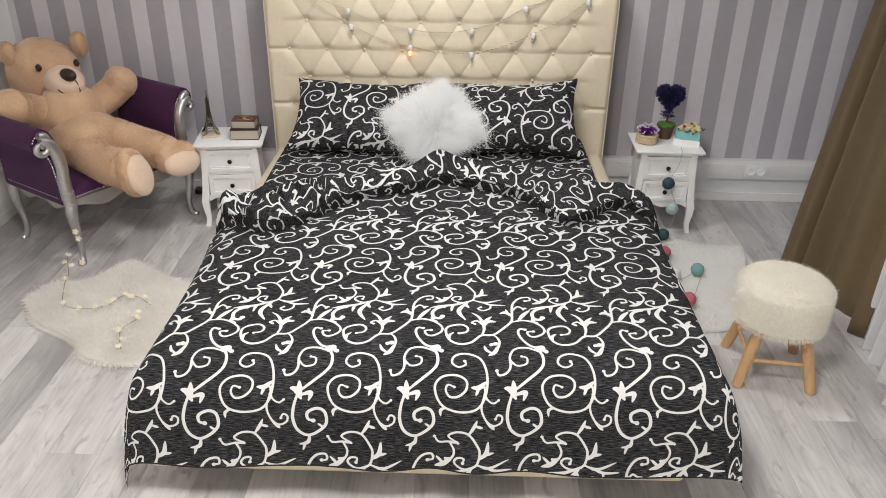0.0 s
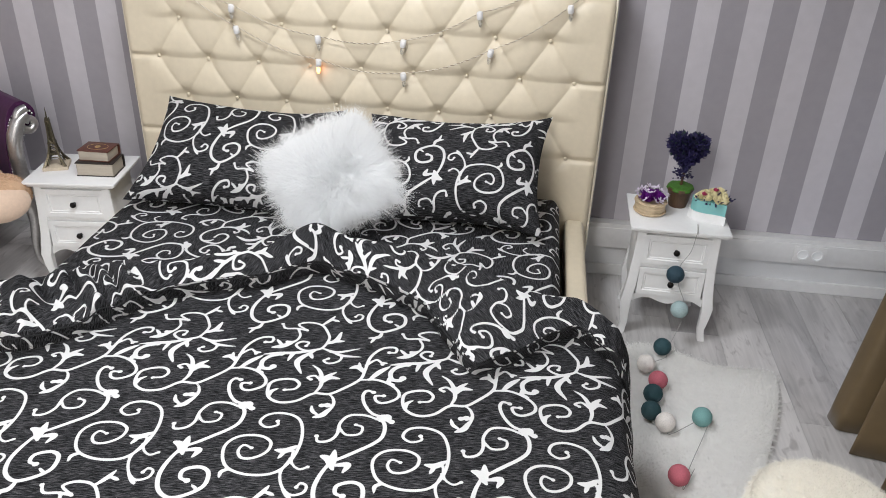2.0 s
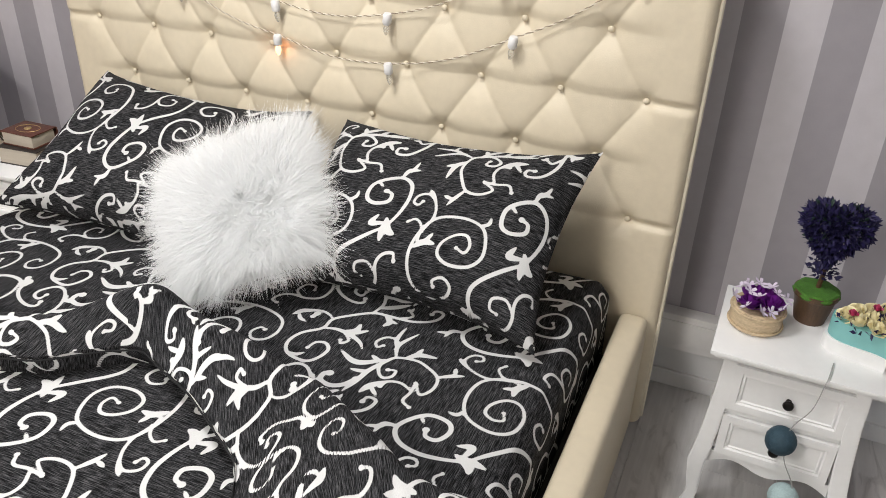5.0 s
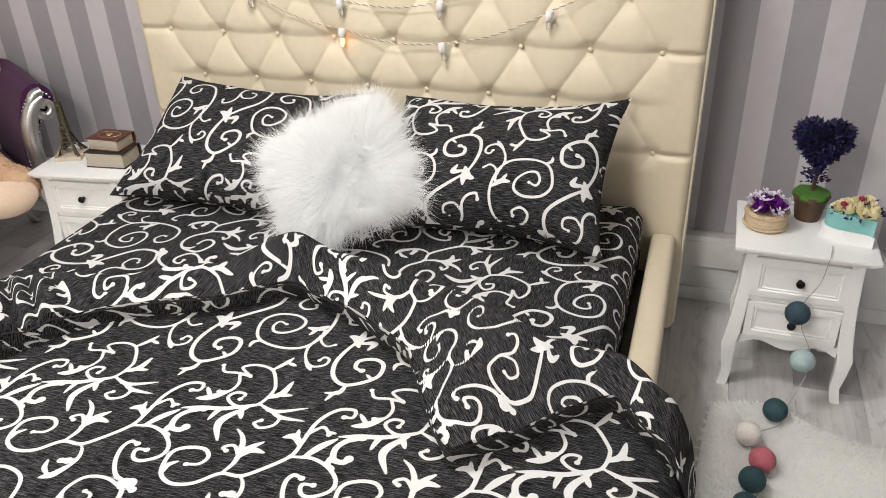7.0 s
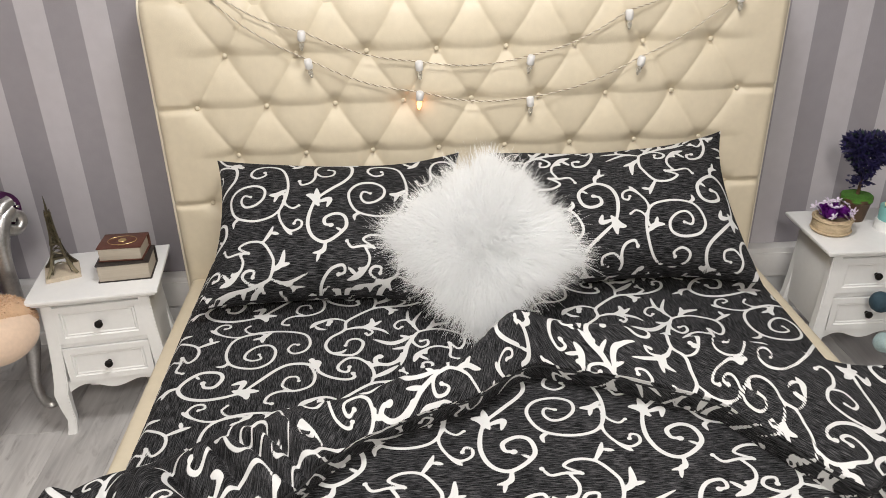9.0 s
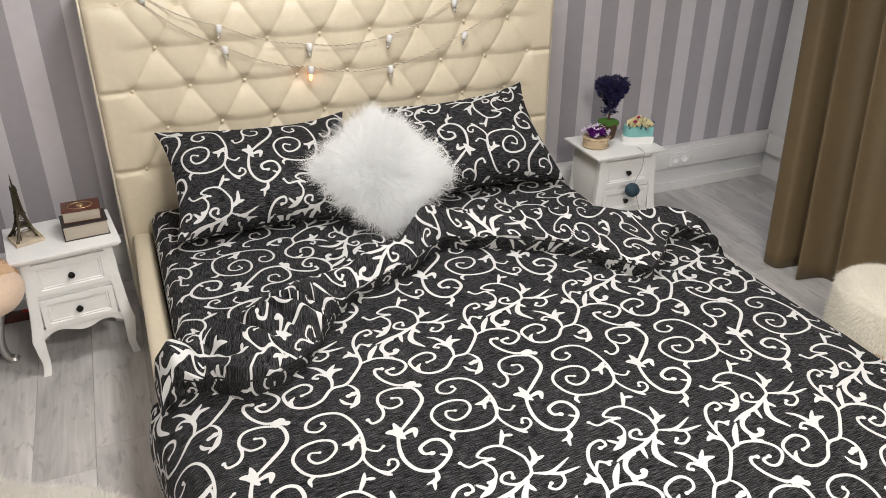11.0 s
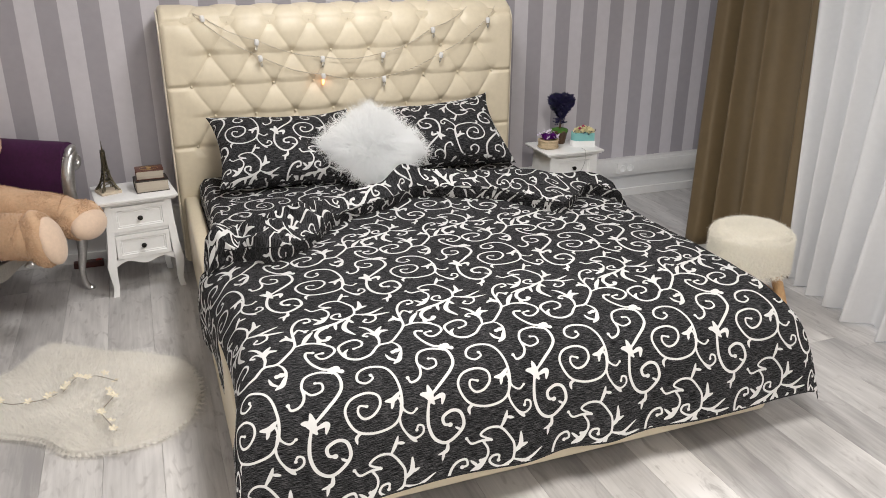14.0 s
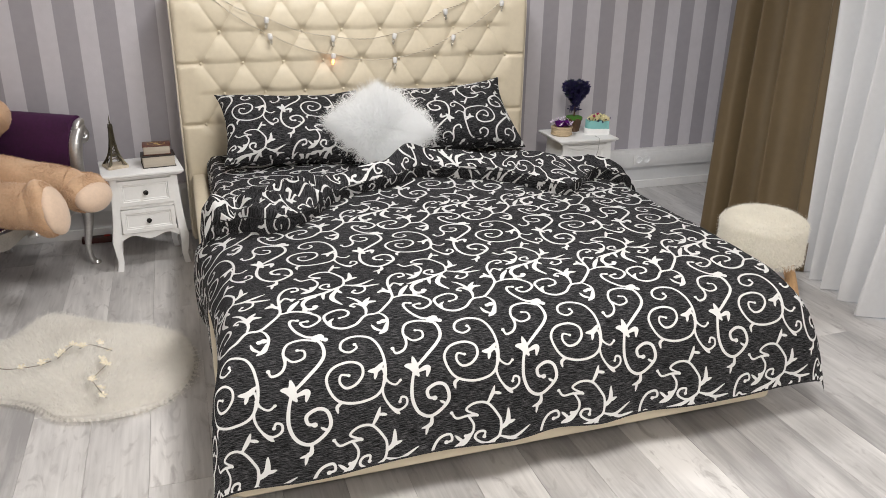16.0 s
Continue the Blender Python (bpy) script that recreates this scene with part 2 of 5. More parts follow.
def tube(points, radii, seg=8, flat=1.0, bm=None):
    """A tapered tube along the points; radii: one number or one for each point. flat: the second axis's share."""
    bm = bm or bmesh.new()
    p = [Vector(q) for q in points]
    if isinstance(radii, (int, float)):
        radii = [radii] * len(p)
    rings, up = [], None
    for i, q in enumerate(p):
        d = (p[min(i + 1, len(p) - 1)] - p[max(i - 1, 0)]).normalized()
        if up is None:
            up = Vector((0, 0, 1)) if abs(d.z) < 0.9 else Vector((0, 1, 0))
        up = (up - d * up.dot(d)).normalized()
        side = d.cross(up)
        rings.append([bm.verts.new(q + (side * math.cos(2 * math.pi * k / seg) + up * math.sin(2 * math.pi * k / seg) * flat) * radii[i]) for k in range(seg)])
    for a, b in zip(rings, rings[1:]):
        for k in range(seg):
            bm.faces.new((a[k], a[(k + 1) % seg], b[(k + 1) % seg], b[k]))
    bm.faces.new(rings[0][::-1])
    bm.faces.new(rings[-1])
    return bm


def resample(values, n):
    return np.interp(np.linspace(0, len(values) - 1, n), range(len(values)), values).tolist()


def grid_mesh(name, P, mat, uv=None, motif=None, close_u=False):
    """A mesh over an array of points P[i, j]."""
    nu, nv = P.shape[:2]
    idx = np.arange(nu * nv).reshape(nu, nv)
    if close_u:
        idx = np.vstack([idx, idx[:1]])
    f = np.stack([idx[:-1, :-1], idx[1:, :-1], idx[1:, 1:], idx[:-1, 1:]], -1).reshape(-1, 4)
    me = bpy.data.meshes.new(name)
    me.vertices.add(nu * nv)
    me.vertices.foreach_set("co", P.reshape(-1).astype(np.float32))
    me.loops.add(len(f) * 4)
    me.loops.foreach_set("vertex_index", f.reshape(-1).astype(np.int32))
    me.polygons.add(len(f))
    me.polygons.foreach_set("loop_start", np.arange(0, len(f) * 4, 4, dtype=np.int32))
    me.update(calc_edges=True)
    me.materials.append(mat)
    if uv is not None:
        layer = me.uv_layers.new(name="UVMap")
        layer.data.foreach_set("uv", uv.reshape(-1, 2)[f.reshape(-1)].reshape(-1).astype(np.float32))
    if motif is not None:
        a = me.attributes.new("motif", "FLOAT", "POINT")
        a.data.foreach_set("value", motif.reshape(-1).astype(np.float32))
    me.shade_smooth()
    me.validate()
    return me


def strands(name, roots, dirs, lengths, width, mat, droop=0.3, seed=1, curl=0.25, steps=3):
    """Fur: many thin tapered blades, bent by their own weight, in one mesh."""
    rng = np.random.default_rng(seed)
    n = len(roots)
    d = dirs / np.linalg.norm(dirs, axis=1, keepdims=True)
    side = np.cross(d, rng.normal(size=(n, 3)))
    side /= np.linalg.norm(side, axis=1, keepdims=True) + 1e-9
    sway = rng.normal(size=(n, 3)) * curl
    rows = []
    for k in range(steps + 1):
        t = k / steps
        c = roots + (d * t + (sway + np.array((0, 0, -droop))) * t * t) * lengths[:, None]
        w = side * (width * (1 - 0.85 * t) * 0.5)
        rows += [c - w, c + w]
    V = np.stack(rows, 1).reshape(-1, 3)
    base = np.arange(n)[:, None, None] * (2 * (steps + 1))
    q = np.array([(2 * k, 2 * k + 1, 2 * k + 3, 2 * k + 2) for k in range(steps)])[None]
    F = (base + q).reshape(-1, 4)
    me = bpy.data.meshes.new(name)
    me.vertices.add(len(V))
    me.vertices.foreach_set("co", V.reshape(-1).astype(np.float32))
    me.loops.add(len(F) * 4)
    me.loops.foreach_set("vertex_index", F.reshape(-1).astype(np.int32))
    me.polygons.add(len(F))
    me.polygons.foreach_set("loop_start", np.arange(0, len(F) * 4, 4, dtype=np.int32))
    me.update(calc_edges=True)
    me.materials.append(mat)
    me.shade_smooth()
    return me

# ---- the room ----
def structure(name, bm, mat, label, category, smooth=False):
    return tagged(part(name, bm, mat, smooth=smooth), label, category, kind="structure")


W_IN, W_LEN = WALL_R - WALL_L, WALL_Y - WALL_F
MIDX, MIDY = (WALL_R + WALL_L) / 2, (WALL_Y + WALL_F) / 2
T = 0.15
structure("wall_back", boxed(W_IN + 2 * T, T, CEIL, MIDX, WALL_Y + T / 2, 0), M_PAPER, "grey lilac wall with broad striped wallpaper", "wall")
structure("wall_left", boxed(T, W_LEN, CEIL, WALL_L - T / 2, MIDY, 0), M_PLASTER, "plain white painted plaster wall", "wall")
structure("wall_front", boxed(W_IN + 2 * T, T, CEIL, MIDX, WALL_F - T / 2, 0), M_PLASTER, "plain white wall behind the camera", "wall")
structure("ceiling", boxed(W_IN + 2 * T, W_LEN + 2 * T, 0.1, MIDX, MIDY, CEIL), M_PLASTER, "plain white painted ceiling", "ceiling")
WIN0, WIN1, SILL, HEAD = 0.9, 3.5, 0.25, 2.35
bm = bmesh.new()
box(bm, T, WIN0 - WALL_F, CEIL, WALL_R + T / 2, (WIN0 + WALL_F) / 2, 0)
box(bm, T, WALL_Y - WIN1, CEIL, WALL_R + T / 2, (WALL_Y + WIN1) / 2, 0)
box(bm, T, WIN1 - WIN0, SILL, WALL_R + T / 2, (WIN0 + WIN1) / 2, 0)
box(bm, T, WIN1 - WIN0, CEIL - HEAD, WALL_R + T / 2, (WIN0 + WIN1) / 2, HEAD)
structure("wall_right", bm, M_PLASTER, "white window wall behind the curtains", "wall")
bm = bmesh.new()
for y in (WIN0 + 0.03, (WIN0 + WIN1) / 2, WIN1 - 0.03):
    box(bm, 0.06, 0.06, HEAD - SILL, WALL_R + 0.06, y, SILL, 0.006)
for z in (SILL, HEAD - 0.06):
    box(bm, 0.06, WIN1 - WIN0 - 0.06, 0.06, WALL_R + 0.06, (WIN0 + WIN1) / 2, z, 0.006)
structure("window_1", bm, M_TRIM, "white plastic window frame behind sheers", "window")

# skirting, cable trunking and sockets on the striped wall
structure("baseboard", boxed(W_IN, 0.014, 0.055, MIDX, WALL_Y - 0.007, 0, 0.004), M_TRIM, "low pale grey skirting board along striped wall", "baseboard")
structure("baseboard_left", boxed(0.014, W_LEN, 0.055, WALL_L + 0.007, MIDY, 0, 0.004), M_TRIM, "low pale grey skirting board", "baseboard")
structure("trim_plinth", boxed(W_IN - 0.004, 0.004, 0.115, MIDX, WALL_Y - 0.002, 0.053), M_PLASTER, "plain pale strip of wall below the trunking", "wall trim")
bm = boxed(W_IN - 0.004, 0.05, 0.120, MIDX, WALL_Y - 0.025, 0.160, 0.006)
box(bm, W_IN - 0.004, 0.006, 0.075, MIDX, WALL_Y - 0.052, 0.185, 0.002)
structure("trim_trunking", bm, M_TRIM, "white plastic cable trunking along the wall", "trunking", smooth=True)
structure("trim_trunking_right", boxed(0.05, 1.3, 0.115, WALL_R - 0.025, WALL_Y - 0.71, 0.165, 0.006), M_TRIM, "white plastic cable trunking on window wall", "trunking", smooth=True)
sock = thing("double_socket", pose(1.795, WALL_Y - 0.056, 0.216), "white double wall socket set in the trunking", "socket")
part("plate", boxed(0.135, 0.008, 0.075, 0, -0.003, -0.0375, 0.003), M_TRIM, sock)
for sx in (-0.030, 0.030):
    ring = lathe([(0.0, 0.0), (0.021, 0.0), (0.024, 0.001), (0.025, 0.006), (0.019, 0.006), (0.018, -0.006), (0.0, -0.006)], 20)
    well = part("socket_well", ring, M_WHITE, sock, m=pose(sx, -0.008, 0, 90, 0, 0))
    # black discs, drawn large, stand for the shade inside the pin holes
    for px in (-0.0095, 0.0095):
        part("pin_hole_shade", lathe([(0.0, 0), (0.0055, 0), (0.0055, 0.0014), (0.0, 0.0012)], 8), M_BLACK, well, m=pose(px, 0, -0.0055))
strip = thing("power_strip", pose(-1.565, WALL_Y - 0.075, 0.0), "dark power strip with a red switch on the floor", "power strip")
part("body", boxed(0.15, 0.045, 0.032, 0, 0, 0, 0.005), material("dark_red_plastic", (0.07, 0.018, 0.014), 0.45), strip)
part("switch", boxed(0.03, 0.02, 0.006, 0.052, 0, 0.031, 0.002), material("red_plastic", (0.5, 0.03, 0.02), 0.4), strip, "red rocker switch")

# ---- the scroll pattern of the bed linen ----
UNIT = 0.335
TN = 192
TILE = np.full((TN, 2 * TN), 0.3)


def vine(half, blob, *points):
    """One stroke of the scroll pattern in the repeat (1 wide, 2 high): an even stem with a round end, or a leaf that swells and tapers."""
    p = spline([(x, y, 0) for x, y in points], 7)[:, :2]
    n = len(p)
    half *= 0.70 if blob else 0.60
    t = np.linspace(0, 1, n)
    w = half * (np.minimum(1, 0.75 + 2 * t) * np.where(t > 0.85, 1 - 0.25 * (t - 0.85) / 0.15, 1) if blob else 0.25 + 1.0 * np.sin(math.pi * np.clip(t * 0.92 + 0.06, 0, 1)) ** 0.8)
    pts = list(zip(p, w)) if n > 1 else []
    if blob:
        pts += [(p[0], half * 1.25), (p[-1], half * 1.5)]
    for (a, wa), (b, wb) in list(zip(pts[:n - 1], pts[1:n])) + [((q), (q)) for q in pts[n:]]:
        lo, hi = np.minimum(a, b) - 0.1, np.maximum(a, b) + 0.1
        i = np.arange(math.floor(lo[0] * TN), math.ceil(hi[0] * TN) + 1)
        j = np.arange(math.floor(lo[1] * TN), math.ceil(hi[1] * TN) + 1)
        gx, gy = np.meshgrid(i / TN, j / TN, indexing="ij")
        d = b - a
        k = np.clip(((gx - a[0]) * d[0] + (gy - a[1]) * d[1]) / max(d @ d, 1e-9), 0, 1)
        dist = np.hypot(gx - a[0] - k * d[0], gy - a[1] - k * d[1]) - (wa + (wb - wa) * k)
        ii, jj = np.ix_(i % TN, j % (2 * TN))
        TILE[ii, jj] = np.minimum(TILE[ii, jj], dist)


vine(0.016, 1, (0.01, 0.01), (-0.05, 0.03), (-0.07, -0.03), (-0.03, -0.09), (0.05, -0.08), (0.12, -0.01), (0.12, 0.08), (0.03, 0.13), (-0.10, 0.11), (-0.17, 0.02), (-0.15, -0.11), (-0.08, -0.20), (0.06, -0.24), (0.21, -0.21), (0.29, -0.10), (0.32, 0.07), (0.30, 0.23), (0.24, 0.34), (0.12, 0.38), (0.02, 0.35), (-0.01, 0.27), (0.05, 0.22), (0.12, 0.25), (0.11, 0.29))
vine(0.032, 0, (0.30, 0.06), (0.24, 0.01), (0.17, 0.01))
vine(0.02, 0, (0.24, 0.01), (0.21, -0.07))
vine(0.014, 1, (0.29, -0.06), (0.26, -0.20), (0.30, -0.32), (0.37, -0.38), (0.44, -0.35), (0.45, -0.29), (0.41, -0.27), (0.39, -0.31))
vine(0.013, 1, (0.29, 0.01), (0.31, -0.10), (0.37, -0.15), (0.42, -0.12))
vine(0.02, 0, (0.30, -0.33), (0.35, -0.39), (0.38, -0.42))
vine(0.02, 0, (-0.07, -0.20), (-0.12, -0.23), (-0.12, -0.29))
vine(0.02, 1, (0.57, -0.03), (0.70, 0.08), (0.80, 0.17), (0.85, 0.25), (0.85, 0.36), (0.80, 0.45))
vine(0.034, 1, (0.82, 0.45), (0.85, 0.45))
vine(0.022, 1, (0.87, 0.42), (0.89, 0.41))
vine(0.016, 1, (0.81, 0.41), (0.70, 0.45), (0.59, 0.43), (0.54, 0.34), (0.54, 0.22), (0.50, 0.15), (0.43, 0.13), (0.41, 0.18))
vine(0.014, 1, (0.54, 0.30), (0.60, 0.23), (0.69, 0.25), (0.70, 0.32), (0.65, 0.34))
vine(0.018, 1, (0.83, -1.55), (0.74, -1.52), (0.67, -1.43), (0.64, -1.33), (0.66, -1.27), (0.71, -1.28))
vine(0.021, 1, (0.55, -0.05), (0.51, -0.19), (0.50, -0.32), (0.54, -0.44), (0.63, -0.50), (0.73, -0.46), (0.81, -0.37), (0.80, -0.25), (0.73, -0.21), (0.64, -0.25), (0.64, -0.32), (0.69, -0.34))
vine(0.016, 0, (0.78, -0.41), (0.73, -0.37))
vine(0.024, 0, (0.65, -0.50), (0.63, -0.58), (0.55, -0.60))
vine(0.018, 0, (0.61, -0.57), (0.58, -0.67))
vine(0.036, 0, (0.58, -0.11), (0.53, -0.02), (0.48, 0.00))
vine(0.034, 0, (0.57, -0.09), (0.56, 0.07))
vine(0.03, 0, (0.58, -0.07), (0.67, -0.05), (0.65, -0.13))
vine(0.016, 1, (0.03, -0.56), (-0.05, -0.50), (0.03, -0.45), (0.14, -0.47), (0.22, -0.59), (0.24, -0.67), (0.21, -0.79), (0.12, -0.84), (0.05, -0.83), (-0.00, -0.78), (0.03, -0.73), (0.09, -0.73), (0.08, -0.78))
vine(0.015, 1, (0.04, -0.57), (-0.05, -0.56), (-0.14, -0.57), (-0.18, -0.51))
vine(0.015, 1, (-0.04, -0.56), (-0.00, -0.65), (-0.02, -0.73), (-0.08, -0.75))
vine(0.032, 0, (-0.02, -0.73), (-0.10, -0.81), (-0.18, -0.84))
vine(0.02, 0, (-0.10, -0.81), (-0.17, -0.73))
vine(0.022, 0, (0.14, -0.47), (0.19, -0.39), (0.22, -0.32))
vine(0.02, 0, (0.21, -0.38), (0.27, -0.40))
vine(0.03, 0, (0.23, -0.73), (0.30, -0.67), (0.32, -0.55))
vine(0.022, 0, (0.28, -0.69), (0.37, -0.67))
vine(0.02, 0, (0.21, -0.79), (0.34, -0.83), (0.51, -0.76))
vine(0.02, 0, (0.29, -0.82), (0.39, -0.87), (0.54, -0.87))
vine(0.015, 1, (0.29, -0.83), (0.38, -0.87), (0.38, -0.94), (0.31, -0.98), (0.26, -0.95), (0.29, -0.92))
vine(0.024, 0, (0.22, -0.79), (0.04, -0.88), (-0.11, -0.91), (-0.22, -0.94))
vine(0.026, 1, (-0.08, -0.92), (-0.16, -0.96), (-0.20, -1.03), (-0.18, -1.11), (-0.12, -1.12), (-0.10, -1.09))
vine(0.022, 0, (0.02, -0.88), (-0.00, -0.93), (-0.01, -1.00))
vine(0.032, 0, (0.16, -0.84), (0.08, -0.95), (0.07, -1.03), (0.13, -1.14))
vine(0.022, 0, (0.13, -0.85), (0.15, -0.90), (0.17, -0.94))
vine(0.018, 1, (0.06, -1.35), (0.13, -1.33), (0.15, -1.27), (0.10, -1.22), (0.01, -1.23), (-0.06, -1.28), (-0.06, -1.38), (-0.02, -1.46), (0.07, -1.50), (0.18, -1.47), (0.28, -1.37), (0.39, -1.36), (0.47, -1.29), (0.58, -1.15), (0.60, -1.03), (0.61, -0.88), (0.65, -0.78), (0.71, -0.72), (0.79, -0.71), (0.80, -0.77), (0.75, -0.78))
vine(0.02, 0, (-0.03, -1.44), (-0.03, -1.38), (0.01, -1.34))
vine(0.022, 0, (0.28, -1.38), (0.31, -1.27), (0.29, -1.15), (0.25, -1.07), (0.19, -1.02))
vine(0.026, 0, (0.30, -1.24), (0.33, -1.15), (0.39, -1.08))
vine(0.03, 0, (0.30, -1.24), (0.35, -1.16), (0.43, -1.16))
vine(0.015, 1, (0.29, -1.20), (0.24, -1.15), (0.19, -1.18), (0.22, -1.20))
vine(0.03, 0, (0.60, -1.06), (0.54, -1.00), (0.48, -1.02))
vine(0.018, 0, (0.56, -1.02), (0.54, -0.94))
vine(0.015, 1, (0.60, -0.97), (0.66, -0.89), (0.70, -0.91), (0.72, -0.94))
vine(0.016, 0, (0.70, -0.92), (0.76, -0.92))
vine(0.03, 0, (0.65, -1.14), (0.71, -1.04), (0.78, -0.96))
vine(0.017, 1, (0.58, -1.15), (0.70, -1.13), (0.81, -1.17), (0.89, -1.25), (0.89, -1.33), (0.81, -1.39), (0.75, -1.38), (0.73, -1.32), (0.79, -1.31))
vine(0.022, 0, (0.81, -1.17), (0.79, -1.10))
vine(0.02, 0, (0.81, -1.16), (0.85, -1.18))
vine(0.016, 0, (0.39, -1.36), (0.43, -1.40), (0.45, -1.48), (0.41, -1.60), (0.34, -1.64))
vine(0.03, 0, (0.43, -1.53), (0.40, -1.60), (0.34, -1.64))
vine(0.02, 0, (0.37, -1.61), (0.32, -1.57), (0.30, -1.51))
vine(0.024, 1, (0.37, -1.50), (0.41, -1.49))

def motif_at(u, v):
    """The distance to the pattern's edge, in metres, at cloth places u, v in metres."""
    x, y = (u / UNIT % 1) * TN, (v / UNIT % 2) * TN
    i, j = np.floor(x).astype(int), np.floor(y).astype(int)
    fx, fy = x - i, y - j
    g = lambda a, b: TILE[a % TN, b % (2 * TN)]
    return UNIT * ((1 - fx) * (1 - fy) * g(i, j) + fx * (1 - fy) * g(i + 1, j) + (1 - fx) * fy * g(i, j + 1) + fx * fy * g(i + 1, j + 1))


def soft_noise(x, y, seed, octaves=3):
    """Smooth wrinkles as a sum of tilted waves."""
    rng = np.random.default_rng(seed)
    out = np.zeros_like(x)
    for o in range(octaves):
        for _ in range(5):
            a, ph, k = rng.uniform(0, 2 * math.pi), rng.uniform(0, 7), 2 ** o * rng.uniform(0.7, 1.4)
            out += np.sin(k * (x * math.cos(a) + y * math.sin(a)) + ph + 0.6 * np.sin(0.7 * k * (y * math.cos(a) - x * math.sin(a)) + ph * 2)) / 2 ** o
    return out / 5


BED_X, BED_Y = -0.123, 4.266

# ---- the bed: upholstered frame with a tufted headboard ----
bed = thing("bed", pose(BED_X, 0, 0), "cream leatherette upholstered bed with diamond tufted headboard", "bed")


def headboard():
    half, top = 0.944, 1.30
    nx, nz = 420, 290
    x = np.linspace(-half, half, nx)[:, None] + np.zeros((1, nz))
    s = np.linspace(0.03, 1.44, nz)[None, :] + np.zeros((nx, 1))
    px, pz = 0.10275, 0.153
    z0 = 0.952
    gx, gz = x / px, (s - z0) / pz
    # distance to the nearest crossing of the diamond lattice
    a, b = (gx + gz) / 2, (gx - gz) / 2
    da, db = np.abs(a - np.round(a)), np.abs(b - np.round(b))
    ra, rb = np.round(a), np.round(b)
    node_x, node_z = ra + rb, ra - rb
    # thin creases run from button to button; the stuffing sags into a full roll just over each one
    crease = np.exp(-np.minimum(da, db) / 0.045)
    soft = np.clip(np.sin(math.pi * (a - np.floor(a))) * np.sin(math.pi * (b - np.floor(b))), 0, 1) ** 0.6
    ox, oz = (gx - node_x) * px, (gz - node_z) * pz
    pit = np.exp(-(ox / 0.030) ** 2 - (oz / np.where(oz > 0, 0.024, 0.050)) ** 2)
    q = gz - np.floor(gz)
    sag = np.where(q < 0.22, np.sin(math.pi / 2 * q / 0.22), np.cos(math.pi / 2 * (q - 0.22) / 0.78))
    pillow = np.clip(0.56 + 0.24 * soft + 0.22 * sag - 0.10 * crease - 0.40 * pit, 0, 1)
    dn = np.hypot((gx - node_x) * px, (gz - node_z) * pz)
    # side bands: level creases from the outer buttons to the edge
    edge = np.clip((np.abs(gx) - 7.5) / 1.0, 0, 1)
    odd = np.abs(gz - 2 * np.round(gz / 2)) * pz
    band = 1 - 0.40 * np.exp(-(odd / 0.010) ** 2)
    lower = np.clip((0.64 - s) / 0.05, 0, 1)
    plain = np.where(s < 0.62, 1.0, band)
    edge = edge * edge * (3 - 2 * edge)
    depth = pillow * (1 - edge) + 0.94 * plain * edge
    depth = depth * (1 - lower) + lower * 0.94
    button = 1 - (0.35 * np.exp(-(dn / 0.012) ** 2) + 0.15 * np.exp(-(dn / 0.030) ** 2)) * (s > 0.60) * (np.abs(node_x) <= 8)
    bulge = 0.032 * depth * button
    rim = np.clip((half - np.abs(x)) / 0.03, 0, 1)
    bulge = bulge * np.sqrt(1 - (1 - rim) ** 2) + 0.0008 * soft_noise(x * 30, s * 30, 5)
    # the top rolls backwards
    k = np.clip((s - 1.20) / 0.24, 0, 1)
    ang = k * math.radians(125)
    R = 0.24 / math.radians(125)
    yb = np.where(s > 1.20, R * (1 - np.cos(ang)), 0.0)
    zb = np.where(s > 1.20, 1.20 + R * np.sin(ang), s)
    ny, nzv = -np.cos(ang), np.sin(ang)
    P = np.stack([x, BED_Y + 0.028 + yb + ny * bulge, zb + nzv * bulge], -1)
    part("headboard", grid_mesh("headboard", P, M_LEATHER), M_LEATHER, bed, "cream leatherette headboard with deep diamond tufting")
    back = boxed(2 * half - 0.004, 0.11, 1.26, 0, BED_Y + 0.085, 0.03, 0.02)
    part("headboard_core", back, M_LEATHER, bed)
    for sx in (-1, 1):
        line = [(sx * (half + 0.001), BED_Y + 0.028, 0.04 + 1.16 * i / 20) for i in range(21)]
        line += [(sx * (half + 0.001), BED_Y + 0.028 + R * (1 - math.cos(t)), 1.20 + R * math.sin(t)) for t in np.linspace(0.1, 2.1, 12)]
        part("piping", tube(line, 0.006, 6), M_PIPING, bed, "pale piping along the edge")
    cap = lathe([(0.0, 0), (0.0072, 0), (0.0078, 0.002), (0.0066, 0.0042), (0.0038, 0.0055), (0.0, 0.006)], 12)
    first = None
    for r in range(-2, 3):
        for c in range(-8, 9):
            if (r + c) % 2 == 0:
                z = z0 + r * pz
                y = BED_Y + 0.028 - 0.010
                if z > 1.2:
                    t = (z - 1.2) / R
                    y, z = BED_Y + 0.028 + R * (1 - math.cos(t)) - 0.010 * math.cos(t), 1.2 + R * math.sin(t) + 0.010 * math.sin(t)
                if first is None:
                    first = part("button", cap, M_LEATHER, bed, m=pose(c * px, y, z, 90, 0, 0))
                else:
                    ob = part("button", first.data, M_LEATHER, bed, m=pose(c * px, y, z, 90, 0, 0))


